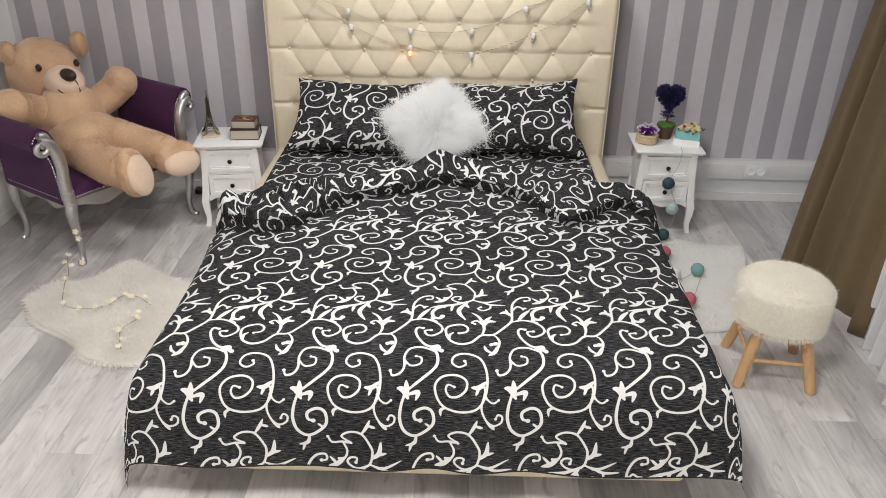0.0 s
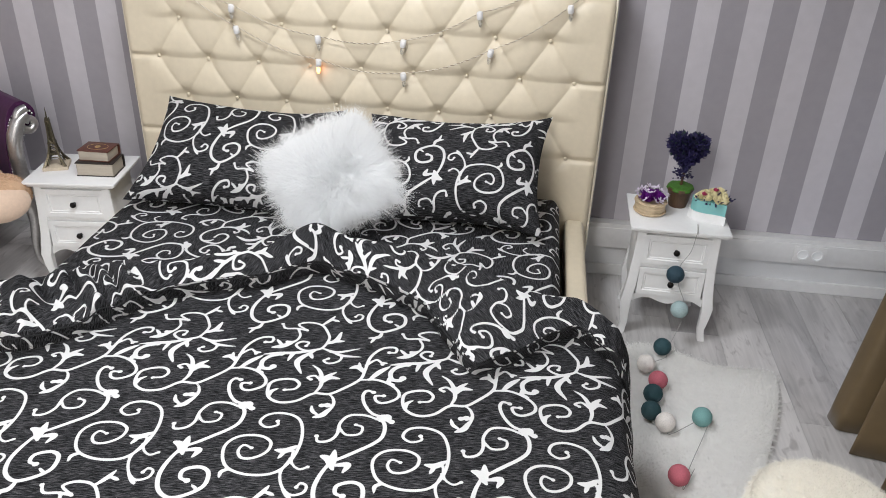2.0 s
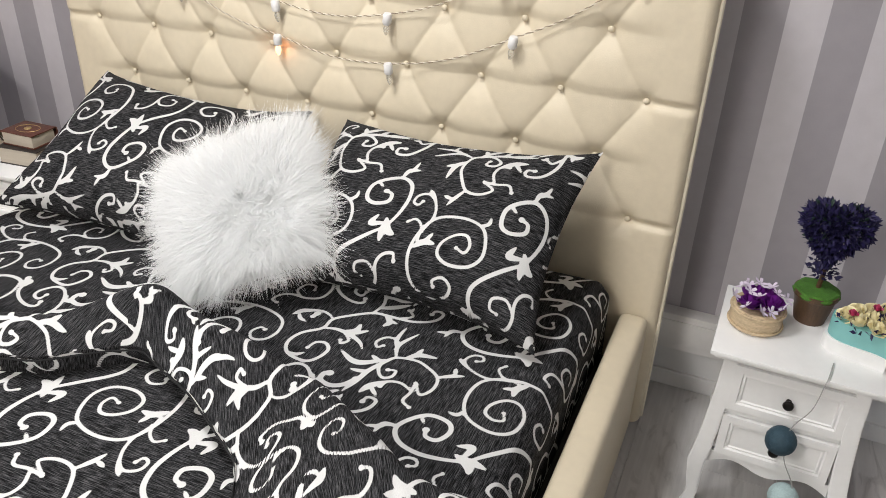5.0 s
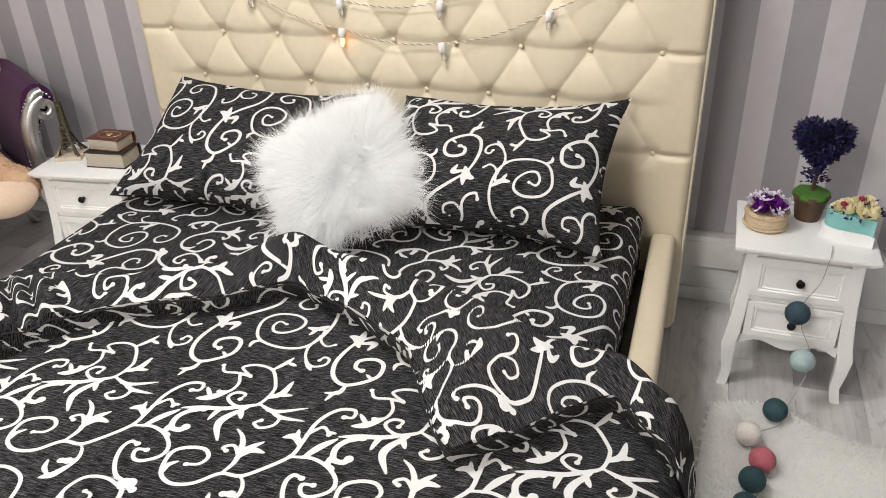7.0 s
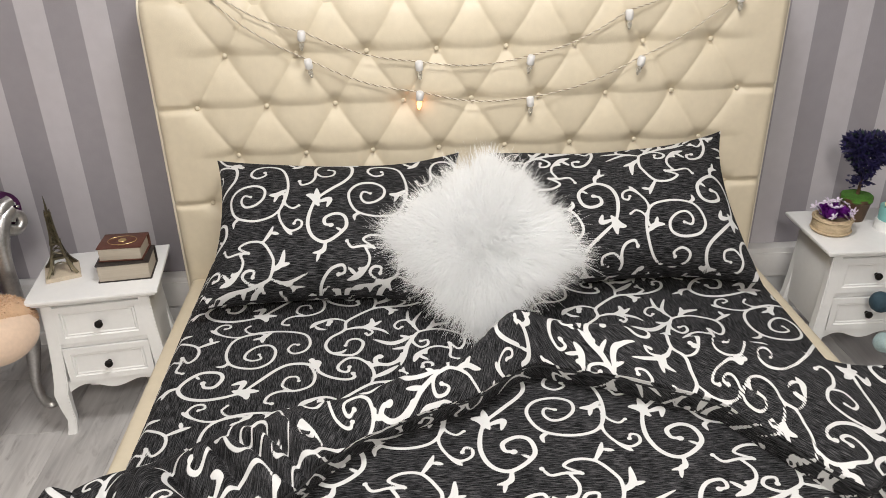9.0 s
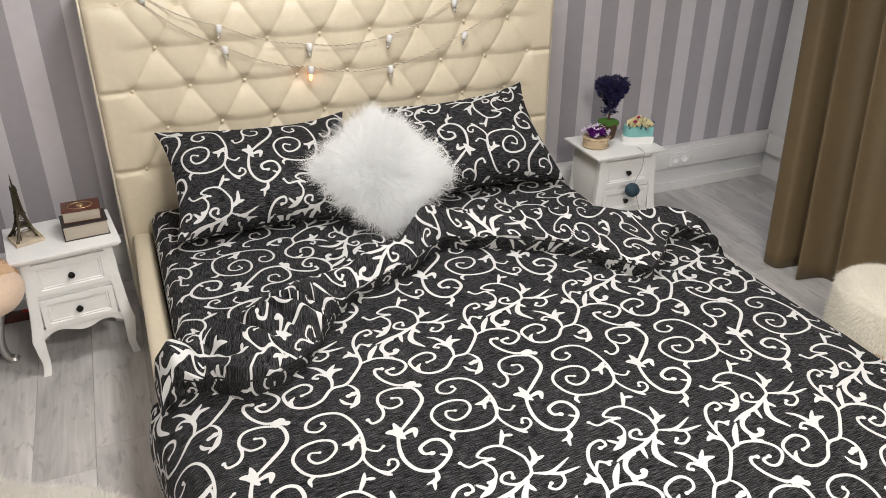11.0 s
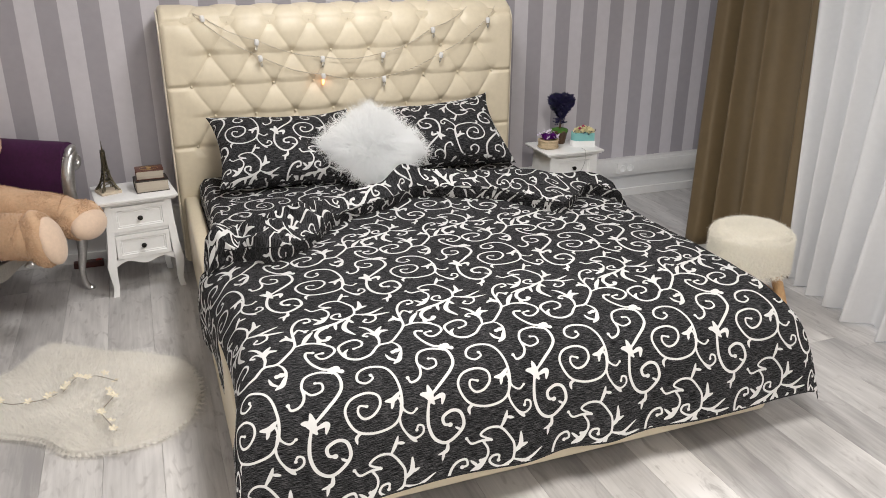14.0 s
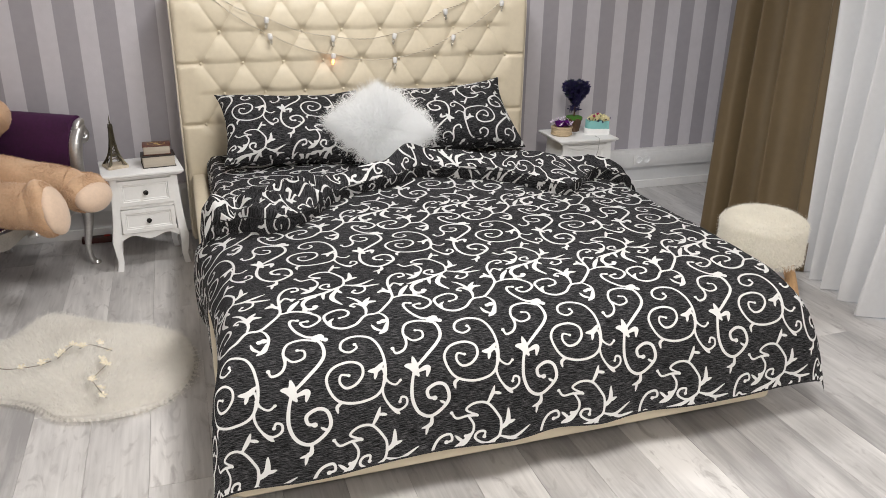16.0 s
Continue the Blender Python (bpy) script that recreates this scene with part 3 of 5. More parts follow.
headboard()
for sx in (-1, 1):
    part("side_rail", boxed(0.075, 2.20, 0.375, sx * 0.885, 3.16, 0.02, 0.025, seg=4), M_LEATHER, bed)
part("foot_rail", boxed(1.80, 0.075, 0.175, 0, 2.016, 0.078, 0.025, seg=4), M_LEATHER, bed)
# deck coloured black to put shade into the gap between mattress and rail
part("shade_black_slat_deck", boxed(1.70, 2.14, 0.04, 0, 3.13, 0.24), M_BLACK, bed)
for sx in (-0.8, 0.8):
    for y in (2.12, 4.2):
        part("foot", lathe([(0.0, 0), (0.022, 0), (0.028, 0.07), (0.0, 0.07)], 12), M_BLACK, bed, m=pose(sx, y, 0))


def arc_profile(points, soft=13):
    """A smooth outline through (place, drop) points: places, drops and arc lengths."""
    p = np.array(points, float)
    c = np.concatenate([[0], np.cumsum(np.hypot(*np.diff(p, axis=0).T))])
    k = np.arange(0, c[-1], 0.004)
    q = np.stack([np.interp(k, c, p[:, 0]), np.interp(k, c, p[:, 1])], -1)
    w = np.hanning(soft) / np.hanning(soft).sum()
    q = np.stack([np.convolve(np.pad(q[:, i], soft // 2, mode="reflect", reflect_type="odd"), w, "valid") for i in (0, 1)], -1)
    s = np.concatenate([[0], np.cumsum(np.hypot(*np.diff(q, axis=0).T))])
    return q[:, 0], q[:, 1], s


# mattress in a fitted sheet of the same cloth
def mattress():
    side = [(-0.828, 0.26), (-0.832, 0.14), (-0.83, 0.05), (-0.80, 0.008), (-0.76, 0.0), (0, -0.004), (0.76, 0.0), (0.80, 0.008), (0.83, 0.05), (0.832, 0.14), (0.828, 0.26)]
    X, DX, s = arc_profile(side, 9)
    ends = [(2.262, 0.24), (2.258, 0.10), (2.27, 0.03), (2.31, 0.0), (3.2, 0.0), (4.15, 0.0), (4.20, 0.012), (4.225, 0.06), (4.228, 0.26)]
    Y, DY, r = arc_profile(ends, 9)
    nu, nv = 460, 520
    su, sv = np.linspace(0, s[-1], nu), np.linspace(0, r[-1], nv)
    x, dx = np.interp(su, s, X)[:, None], np.interp(su, s, DX)[:, None]
    y, dy = np.interp(sv, r, Y)[None, :], np.interp(sv, r, DY)[None, :]
    dx, dy = np.maximum(dx, 0), np.maximum(dy, 0)
    z = 0.509 - (dx ** 5 + dy ** 5) ** 0.2
    xx, yy = x + 0 * y, y + 0 * x
    z = z + 0.004 * soft_noise(xx * 9, yy * 9, 21) * (dx + dy < 0.05)
    P = np.stack([xx - 0.012, yy, z], -1)
    U, V = (su[:, None] + 0 * sv), (sv[None, :] + 0 * su[:, None])
    mt = thing("mattress", pose(BED_X, 0, 0), "thick mattress in a charcoal sheet with white scrolls", "mattress")
    uv = np.stack([V, U], -1)
    part("fitted_sheet", grid_mesh("fitted_sheet", P, M_CLOTH, uv, motif_at(V + 0.11, U + 0.20)), M_CLOTH, mt)
    part("core", boxed(1.60, 1.90, 0.22, -0.012, 3.24, 0.285, 0.03), M_WHITE, mt)


mattress()


# duvet, turned back at the head end
def duvet():
    cx, top = -0.06, 0.532
    side = [(-0.974, 0.345), (-0.982, 0.20), (-0.968, 0.10), (-0.928, 0.035), (-0.86, 0.008), (-0.6, -0.003), (0, -0.005), (0.6, -0.003), (0.85, 0.008), (0.908, 0.034), (0.942, 0.10), (0.962, 0.20), (0.962, 0.31)]
    X, DX, s = arc_profile(side, 17)
    nu = 620
    su = np.linspace(0, s[-1], nu)
    x, dx = np.interp(su, s, X), np.interp(su, s, DX)
    foot = [(1.914, 0.372), (1.935, 0.300), (1.962, 0.21), (1.998, 0.138), (2.06, 0.078), (2.16, 0.038), (2.35, 0.010), (2.6, 0.0), (4.0, 0.0)]
    Y, DY, r = arc_profile(foot, 31)
    wx = x + cx
    crest = np.interp(wx, [-1.06, -0.98, -0.80, -0.72, -0.63, -0.53, -0.39, -0.24, -0.17, -0.10, 0.0, 0.177, 0.316, 0.435, 0.557, 0.671, 0.738, 0.80, 0.92], [3.08, 3.05, 3.13, 3.167, 3.20, 3.25, 3.30, 3.34, 3.42, 3.47, 3.47, 3.44, 3.42, 3.34, 3.282, 3.28, 3.27, 3.21, 3.17])
    flap = np.interp(wx, [-1.06, -0.985, -0.897, -0.828, -0.74, -0.634, -0.552, -0.46, -0.36, -0.22, -0.13, -0.064, 0.0, 0.076, 0.24, 0.29, 0.383, 0.455, 0.559, 0.646, 0.726, 0.80, 0.92], [2.97, 2.955, 2.92, 2.84, 2.863, 2.95, 3.075, 3.17, 3.23, 3.285, 3.36, 3.40, 3.37, 3.343, 3.25, 3.22, 3.066, 2.95, 3.036, 3.132, 3.20, 3.13, 3.08])
    flap = np.minimum(flap, crest - 0.055)
    ker = np.hanning(17) / np.hanning(17).sum()
    smooth = lambda a: np.convolve(np.pad(a, 8, mode="edge"), ker, "valid")
    crest, flap = smooth(crest), smooth(flap)
    ridge = 0.098 + 0.062 * np.exp(-((wx + 0.10) / 0.085) ** 2) + 0.012 * np.sin(wx * 17) - 0.03 * np.clip((wx - 0.72) / 0.15, 0, 1)
    nm, nr, nf = 520, 18, 110
    rm = np.linspace(0, 1, nm)[None, :]
    end = np.interp(crest - 0.02, Y, r)[:, None]
    sv = rm * end
    y, dy = np.interp(sv, r, Y), np.interp(sv, r, DY)
    DXc = np.maximum(dx, 0)[:, None]
    dyc = np.maximum(dy, 0)
    low = np.minimum(dx, 0)[:, None]
    z = top - low - (DXc ** 3.2 + dyc ** 3.2) ** (1 / 3.2)
    xx = (x + cx)[:, None] + 0 * y
    wr = np.abs(soft_noise(xx * 6, y * 6, 3)) * 0.008 + soft_noise(xx * 15, y * 13, 4, 2) * 0.0022
    hang = np.clip((DXc + dyc) / 0.25, 0, 1)
    folds = np.sin(xx * 15 + 1.3 * np.sin(xx * 5)) * 0.010 * np.clip(dyc / 0.35, 0, 1) ** 1.5
    corner = np.clip(DXc / 0.3, 0, 1) * np.clip(dyc / 0.36, 0, 1) ** 2
    spread = np.clip(np.abs(x)[:, None] / 0.95, 0, 1) ** 6 * np.clip(dyc / 0.10, 0, 1)
    z = z - 0.05 * corner * (x < 0)[:, None]
    fold_x = 0.022 * corner + spread * np.where(x < 0, 0.022, 0.016)[:, None] + 0.036 * np.exp(-((y - 2.98) / 0.24) ** 2) * np.clip(DXc / 0.08, 0, 1) * (x < 0)[:, None] + np.sin(y * 13 + 1.2 * np.sin(y * 4)) * 0.010 * np.clip(DXc / 0.3, 0, 1)
    y2 = y - folds
    xx2 = xx + np.sign(x)[:, None] * fold_x
    # the turned-back part lifts towards its crest
    near = np.exp(-((crest[:, None] - y) / 0.10) ** 2)
    z = z + wr * (1 - 0.5 * hang)
    main = np.stack([xx2, y2, z], -1)
    # roll over the crest
    t = np.linspace(0, 1, nr + 1)[None, 1:]
    zc = z[:, -1:]
    ang = t * math.pi
    rad = (ridge / 2)[:, None]
    roll = np.stack([xx[:, :1] + 0 * t, y[:, -1:] + 0.9 * rad * np.sin(ang) + 0.02 * t, zc + rad * (1 - np.cos(ang))], -1)
    # flap lying forwards
    f = np.linspace(0, 1, nf + 1)[None, 1:]
    y0, z0 = roll[:, -1:, 1], roll[:, -1:, 2]
    yf = flap[:, None]
    fy = y0 + (yf - y0) * np.sin(np.minimum(f / 0.96, 1) * math.pi / 2)
    under = np.interp(np.interp(fy, Y, r), r, DY)
    lie = top - low - (DXc ** 3.2 + np.maximum(under, 0) ** 3.2) ** (1 / 3.2)
    base = lie + 0.046
    g = np.minimum(f / 0.96, 1)
    fz = base + (z0 - base[:, :1]) * (1 - g) ** 1.5
    curl = np.clip((f - 0.80) / 0.20, 0, 1)
    fz = fz + 0.014 * np.sin(curl * math.pi) - 0.050 * curl ** 3
    fy = fy + 0.030 * curl ** 4
    fx = xx[:, :1] + 0 * f
    plain = np.concatenate([main, roll, np.stack([fx, fy, fz], -1)], 1)
    crinkle = soft_noise(fx * 24 + fy * 12, fy * 19, 8, 3) * 0.022 + soft_noise((fx + 0.7 * fy) * 10, fy * 8, 9, 2) * 0.022
    left = np.clip((-0.45 - fx) / 0.2, 0, 1)
    crinkle = crinkle * (0.45 + 1.7 * left) + 0.038 * left * np.sin(26 * (fx + 0.8 * fy) + 3 * np.sin(9 * fy + 5 * fx))
    fz = fz + np.abs(crinkle) * (1 - curl) * np.clip(f * 8, 0, 1)
    fx = fx + 0.010 * soft_noise(fx * 12, fy * 14, 10, 2) * g
    cloth = np.concatenate([main, roll, np.stack([fx, fy, fz], -1)], 1)
    dist = np.concatenate([np.zeros((nu, 1)), np.cumsum(np.linalg.norm(np.diff(plain, axis=1), axis=2), axis=1)], 1)
    V = np.concatenate([sv, sv[:, -1:] + (dist[:, nm:] - dist[:, nm - 1:nm])], 1)
    V = V - np.interp(2.625, Y, r)
    V = np.where(V < 0, V * 1.06, V)
    U = 0.97 * (su - s[-1] / 2 + cx)[:, None] + -0.0070 + 0.029 * V
    V = V - 0.029 * U - 0.0019
    # the turned-back part shows the underside, its pattern mirrored in the two slanting fold lines
    across = np.concatenate([[0], np.cumsum(np.linalg.norm(np.diff(cloth[:, nm + nr:], axis=0), axis=2).mean(1))])
    pu = (across - np.interp(-0.40, wx, across) - 0.40)[:, None] + 0 * dist[:, nm:]
    pv = (crest - 2.64)[:, None] - (dist[:, nm:] - dist[:, nm - 1:nm])
    ways = []
    for (px, py), (ax, ay) in (((-0.55, 0.67), (0.850, 0.527)), ((0.40, 0.695), (0.922, -0.387))):
        along = (pu - px) * ax + (pv - py) * ay
        ways.append((px + 2 * ax * along - (pu - px) - 0.09 * ay, py + 2 * ay * along - (pv - py) + 0.09 * ax))
    right = (wx > -0.10)[:, None]
    U[:, nm:] = np.where(right, ways[1][0], ways[0][0])
    V[:, nm:] = np.where(right, ways[1][1], ways[0][1])
    dv = thing("duvet", pose(0, 0, 0), "charcoal duvet with white scroll pattern turned back at top", "duvet")
    uv = np.stack([U, V], -1)
    mo = motif_at(U, V)
    k = nm
    part("cover", grid_mesh("cover", cloth[:, :k], M_CLOTH, uv[:, :k], mo[:, :k]), M_CLOTH, dv)
    part("turned_back_edge", grid_mesh("turned_back_edge", cloth[:, k:], M_CLOTH, uv[:, k:], mo[:, k:]), M_CLOTH, dv, "crumpled turned-back top edge")
    seam = material("black_seam", (0.012, 0.012, 0.013), 0.9)
    part("hem", tube(cloth[40:-40:4, 0], 0.0028, 6), seam, dv, "dark stitched hem")
    edge = cloth[::3, -9] + np.array([0, -0.002, 0.003])
    part("seam", tube(edge, 0.0024, 6), seam, dv, "dark stitched seam")


duvet()


def pillow(name, w, h, thick, m, label, nu=150, nv=110, off=(0, 0), seed=1, sag=0.0, turn=1):
    """A stuffed pillow lying in x and y, with drawn-out corners."""
    a = np.linspace(-1, 1, nu)[:, None]
    rows = []
    for sign in (1, -1):
        b = np.linspace(-1, 1, nv)[None, :] * (1 if sign > 0 else -1)
        puff = ((1 - a ** 4) * (1 - b ** 4)).clip(0) ** 0.55
        inset = 1 - 0.10 * (1 - np.abs(b) ** 2.2)
        inset_b = 1 - 0.185 * (1 - np.abs(a) ** 2.6)
        x, y = a * w / 2 * inset, b * h / 2 * inset_b
        z = sign * thick / 2 * puff * (1 - 0.25 * b) + 0.010 * soft_noise(x * 11, y * 11, seed) * puff + 0.006 * soft_noise(x * 26, y * 26, seed + 1, 2) * puff
        z = z - sag * (x / w) ** 2 + 0.018 * np.sign(a) * b ** 3 * np.abs(a) ** 3
        rows.append(np.stack([x, y, z], -1))
    P = np.concatenate(rows, 1)
    du = np.concatenate([np.zeros((1, 2 * nv)), np.cumsum(np.linalg.norm(np.diff(P, axis=0), axis=2), axis=0)])
    dv = np.concatenate([np.zeros((nu, 1)), np.cumsum(np.linalg.norm(np.diff(P, axis=1), axis=2), axis=1)], 1)
    U, V = turn * (du[nu // 2] - du), turn * (dv[:, nv // 2:nv // 2 + 1] - dv)
    ob = thing(name, m, label, "pillow", "pillows on the bed")
    part("pillowcase", grid_mesh("pillowcase", P, M_CLOTH, np.stack([U, V], -1), motif_at(U + off[0], V + off[1])), M_CLOTH, ob)
    return ob


LEAN = 31
pillow("pillow", 0.73, 0.53, 0.175, pose(-0.535, 4.00, 0.667, LEAN, 2.6, 1), "charcoal pillow with white scrolls leaning on headboard", off=(-0.089, -0.06), seed=31, turn=-1)
pillow("pillow", 0.71, 0.52, 0.175, pose(0.275, 4.00, 0.681, LEAN, -2, -2), "charcoal pillow with white scrolls leaning on headboard", off=(0.146, -0.114), seed=41)


# white long-haired cushion
def fur_cushion():
    w, thick = 0.335, 0.15
    ob = thing("fur_cushion", pose(-0.135, 3.862, 0.658, 36, 0, 0) @ pose(0, 0, 0, 0, 0, 36), "fluffy white long-haired square cushion", "cushion")
    a = np.linspace(-1, 1, 40)[:, None]
    rows = []
    for sign in (1, -1):
        b = np.linspace(-1, 1, 40)[None, :] * sign
        puff = ((1 - a ** 4) * (1 - b ** 4)).clip(0) ** 0.5
        rows.append(np.stack([a * w / 2 + 0 * b, b * w / 2 + 0 * a, sign * thick / 2 * puff], -1))
    part("cover", grid_mesh("cover", np.concatenate(rows, 1), M_FUR_W), M_FUR_W, ob)
    rng = np.random.default_rng(7)
    n = 60000
    a, b = rng.uniform(-1, 1, n), rng.uniform(-1, 1, n)
    puff = ((1 - a ** 4) * (1 - b ** 4)) ** 0.5
    roots = np.stack([a * w / 2, b * w / 2, thick / 2 * puff - 0.004], -1)
    # locks: hairs of one patch lie the same way
    ca, cb = np.round(a * 7 + 0.4 * np.sin(b * 9)), np.round(b * 7 + 0.4 * np.sin(a * 8))
    lock = np.stack([np.sin(ca * 12.9 + cb * 78.2), np.sin(ca * 39.3 + cb * 11.1), 0 * a], -1)
    dirs = np.stack([a * 1.25 - 0.12, b * 1.25 - 0.22, 0.30 + 0 * a], -1) + 0.55 * lock + rng.normal(size=(n, 3)) * 0.15
    me = strands("fur", roots, dirs, rng.uniform(0.042, 0.088, n), 0.0018, M_FUR_W, droop=0.0, curl=0.20, seed=8)
    part("fur", me, M_FUR_W, ob, "long white shaggy fur")


fur_cushion()

# ---- curtains ----
def hanging(name, bottom, top, folds, amp, mat, label, category, seed, rows=40, n=260, height=2.45, thick=True):
    """Cloth that hangs in folds from a rail and spreads over the floor; bottom and top: plan points of its hem and its heading."""
    rng = np.random.default_rng(seed)
    b, t = spline([(x, y, 0) for x, y in bottom], 30), spline([(x, y, 0) for x, y in top], 30)
    k = np.linspace(0, 1, n)
    rs = lambda q: np.stack([np.interp(k, np.linspace(0, 1, len(q)), q[:, i]) for i in range(2)], -1)
    b, t = rs(b), rs(t)
    ph = k * folds * 2 * math.pi + 1.0 * np.sin(k * 9 + seed) + 0.5 * np.sin(k * 21 + 1)
    h = np.linspace(0, 1, rows)
    P = np.zeros((n, rows, 3))
    for j, q in enumerate(h):
        e = q
        line = b * (1 - e) + t * e
        d = np.gradient(line, axis=0)
        d /= np.linalg.norm(d, axis=1, keepdims=True)
        nrm = np.stack([d[:, 1], -d[:, 0]], -1)
        a = amp * (1.15 - 0.55 * q) * (np.sin(ph + 0.5 * q) + 0.14 * np.sin(2.3 * ph + 1.1 + 1.5 * q))
        P[:, j, :2] = line + nrm * a[:, None] + d * (0.18 * amp * np.cos(ph))[:, None]
        P[:, j, 2] = 0.006 + height * q
    ob = thing(name, pose(0, 0, 0), label, category)
    main = part("fabric", grid_mesh("fabric", P, mat), mat, ob)
    if thick:
        so = main.modifiers.new("thickness", "SOLIDIFY")
        so.thickness = 0.003
    return ob


def sheer_material():
    m = material("white_voile", (0.64, 0.64, 0.65), 0.7, var=0.04, scale=4, bump=0.05, bump_scale=700)
    nt = m.node_tree
    b, out = nt.nodes["Principled BSDF"], nt.nodes["Material Output"]
    tr, mx = nt.nodes.new("ShaderNodeBsdfTranslucent"), nt.nodes.new("ShaderNodeMixShader")
    tr.inputs["Color"].default_value = (0.7, 0.7, 0.7, 1)
    mx.inputs[0].default_value = 0.12
    nt.links.new(b.outputs[0], mx.inputs[1])
    nt.links.new(tr.outputs[0], mx.inputs[2])
    nt.links.new(mx.outputs[0], out.inputs["Surface"])
    return m


M_SHEER = sheer_material()
hanging("brown_curtain", [(1.725, 3.67), (1.76, 3.48), (1.82, 3.24), (1.85, 2.99)], [(2.34, 4.38), (2.36, 4.14), (2.34, 3.84), (2.31, 3.52)], 3.6, 0.050, M_CURTAIN, "heavy olive brown curtain hanging in deep folds", "curtain", 3)
hanging("sheer_curtain", [(1.90, 3.04), (1.86, 2.86), (1.80, 2.62), (1.76, 2.40), (1.84, 2.0), (1.88, 1.4), (1.90, 0.7)], [(2.18, 3.52), (2.13, 3.1), (2.08, 2.7), (2.04, 2.3), (2.04, 1.9), (2.04, 1.4), (2.04, 0.7)], 10.0, 0.056, M_SHEER, "white voile curtain pooling on the floor", "curtain", 5, n=900, thick=False)
rod = thing("curtain_rail", pose(2.16, 2.3, 2.46), "white ceiling curtain rail above the window", "curtain rail")
part("rail", boxed(0.34, 4.0, 0.03, 0, 0, 0, 0.004), M_TRIM, rod)
for y in (-1.6, 0.0, 1.6):
    part("bracket", boxed(0.04, 0.03, 0.27, 0, y, 0.028, 0.004), M_TRIM, rod)


# ---- fur-topped stool ----
def stool():
    ob = thing("stool", pose(1.325, 2.755, 0), "round stool with cream plush seat and wooden legs", "stool")
    prof = [(0.0, 0.252), (0.150, 0.252), (0.170, 0.262), (0.178, 0.30), (0.178, 0.37), (0.170, 0.415), (0.145, 0.440), (0.10, 0.449), (0.0, 0.452)]
    seat = part("seat", lathe(prof, 40), M_FUR_C, ob, "cream plush covered round seat")
    rng = np.random.default_rng(5)
    n = 42000
    th = rng.uniform(0, 2 * math.pi, n)
    is_top = rng.random(n) < 0.42
    r = np.where(is_top, 0.168 * np.sqrt(rng.random(n)), 0.176)
    z = np.where(is_top, 0.449 - 0.028 * (r / 0.168) ** 5, rng.uniform(0.250, 0.425, n))
    roots = np.stack([r * np.cos(th), r * np.sin(th), z], -1)
    out = np.stack([np.cos(th), np.sin(th), 0 * th], -1)
    swirl = np.stack([np.sin(3 * th + 20 * z), np.cos(2 * th + 13 * z), 0 * z], -1) * 0.25
    dirs = np.where(is_top[:, None], out * (0.2 + 2.5 * r[:, None]) + np.array((0, 0, 0.8)), out * 0.75 + np.array((0, 0, -0.45))) + swirl + rng.normal(size=(n, 3)) * 0.33
    part("fur", strands("fur", roots, dirs, rng.uniform(0.008, 0.016, n), 0.0014, M_FUR_C, droop=0.25, curl=0.3, seed=6, steps=2), M_FUR_C, seat, "short cream plush pile")
    for k in range(4):
        a = radians(38 + 90 * k)
        d = Vector((math.cos(a), math.sin(a), 0))
        pts = [d * 0.205, d * 0.165 + Vector((0, 0, 0.13)), d * 0.118 + Vector((0, 0, 0.262))]
        part("leg", tube(pts, [0.021, 0.0235, 0.026], 14), M_WOOD, ob)
    for k in range(4):
        a, b = radians(38 + 90 * k), radians(128 + 90 * k)
        zz = 0.135 if k % 2 else 0.115
        part("stretcher", tube([(0.168 * math.cos(a), 0.168 * math.sin(a), zz), (0.168 * math.cos(b), 0.168 * math.sin(b), zz)], 0.009, 10), M_WOOD, ob)


stool()


# ---- fur rugs ----
def inside(px, py, poly):
    c = np.zeros(len(px), bool)
    for (x0, y0), (x1, y1) in zip(poly, np.roll(poly, -1, axis=0)):
        hit = ((y0 > py) != (y1 > py)) & (px < (x1 - x0) * (py - y0) / (y1 - y0 + 1e-12) + x0)
        c ^= hit
    return c


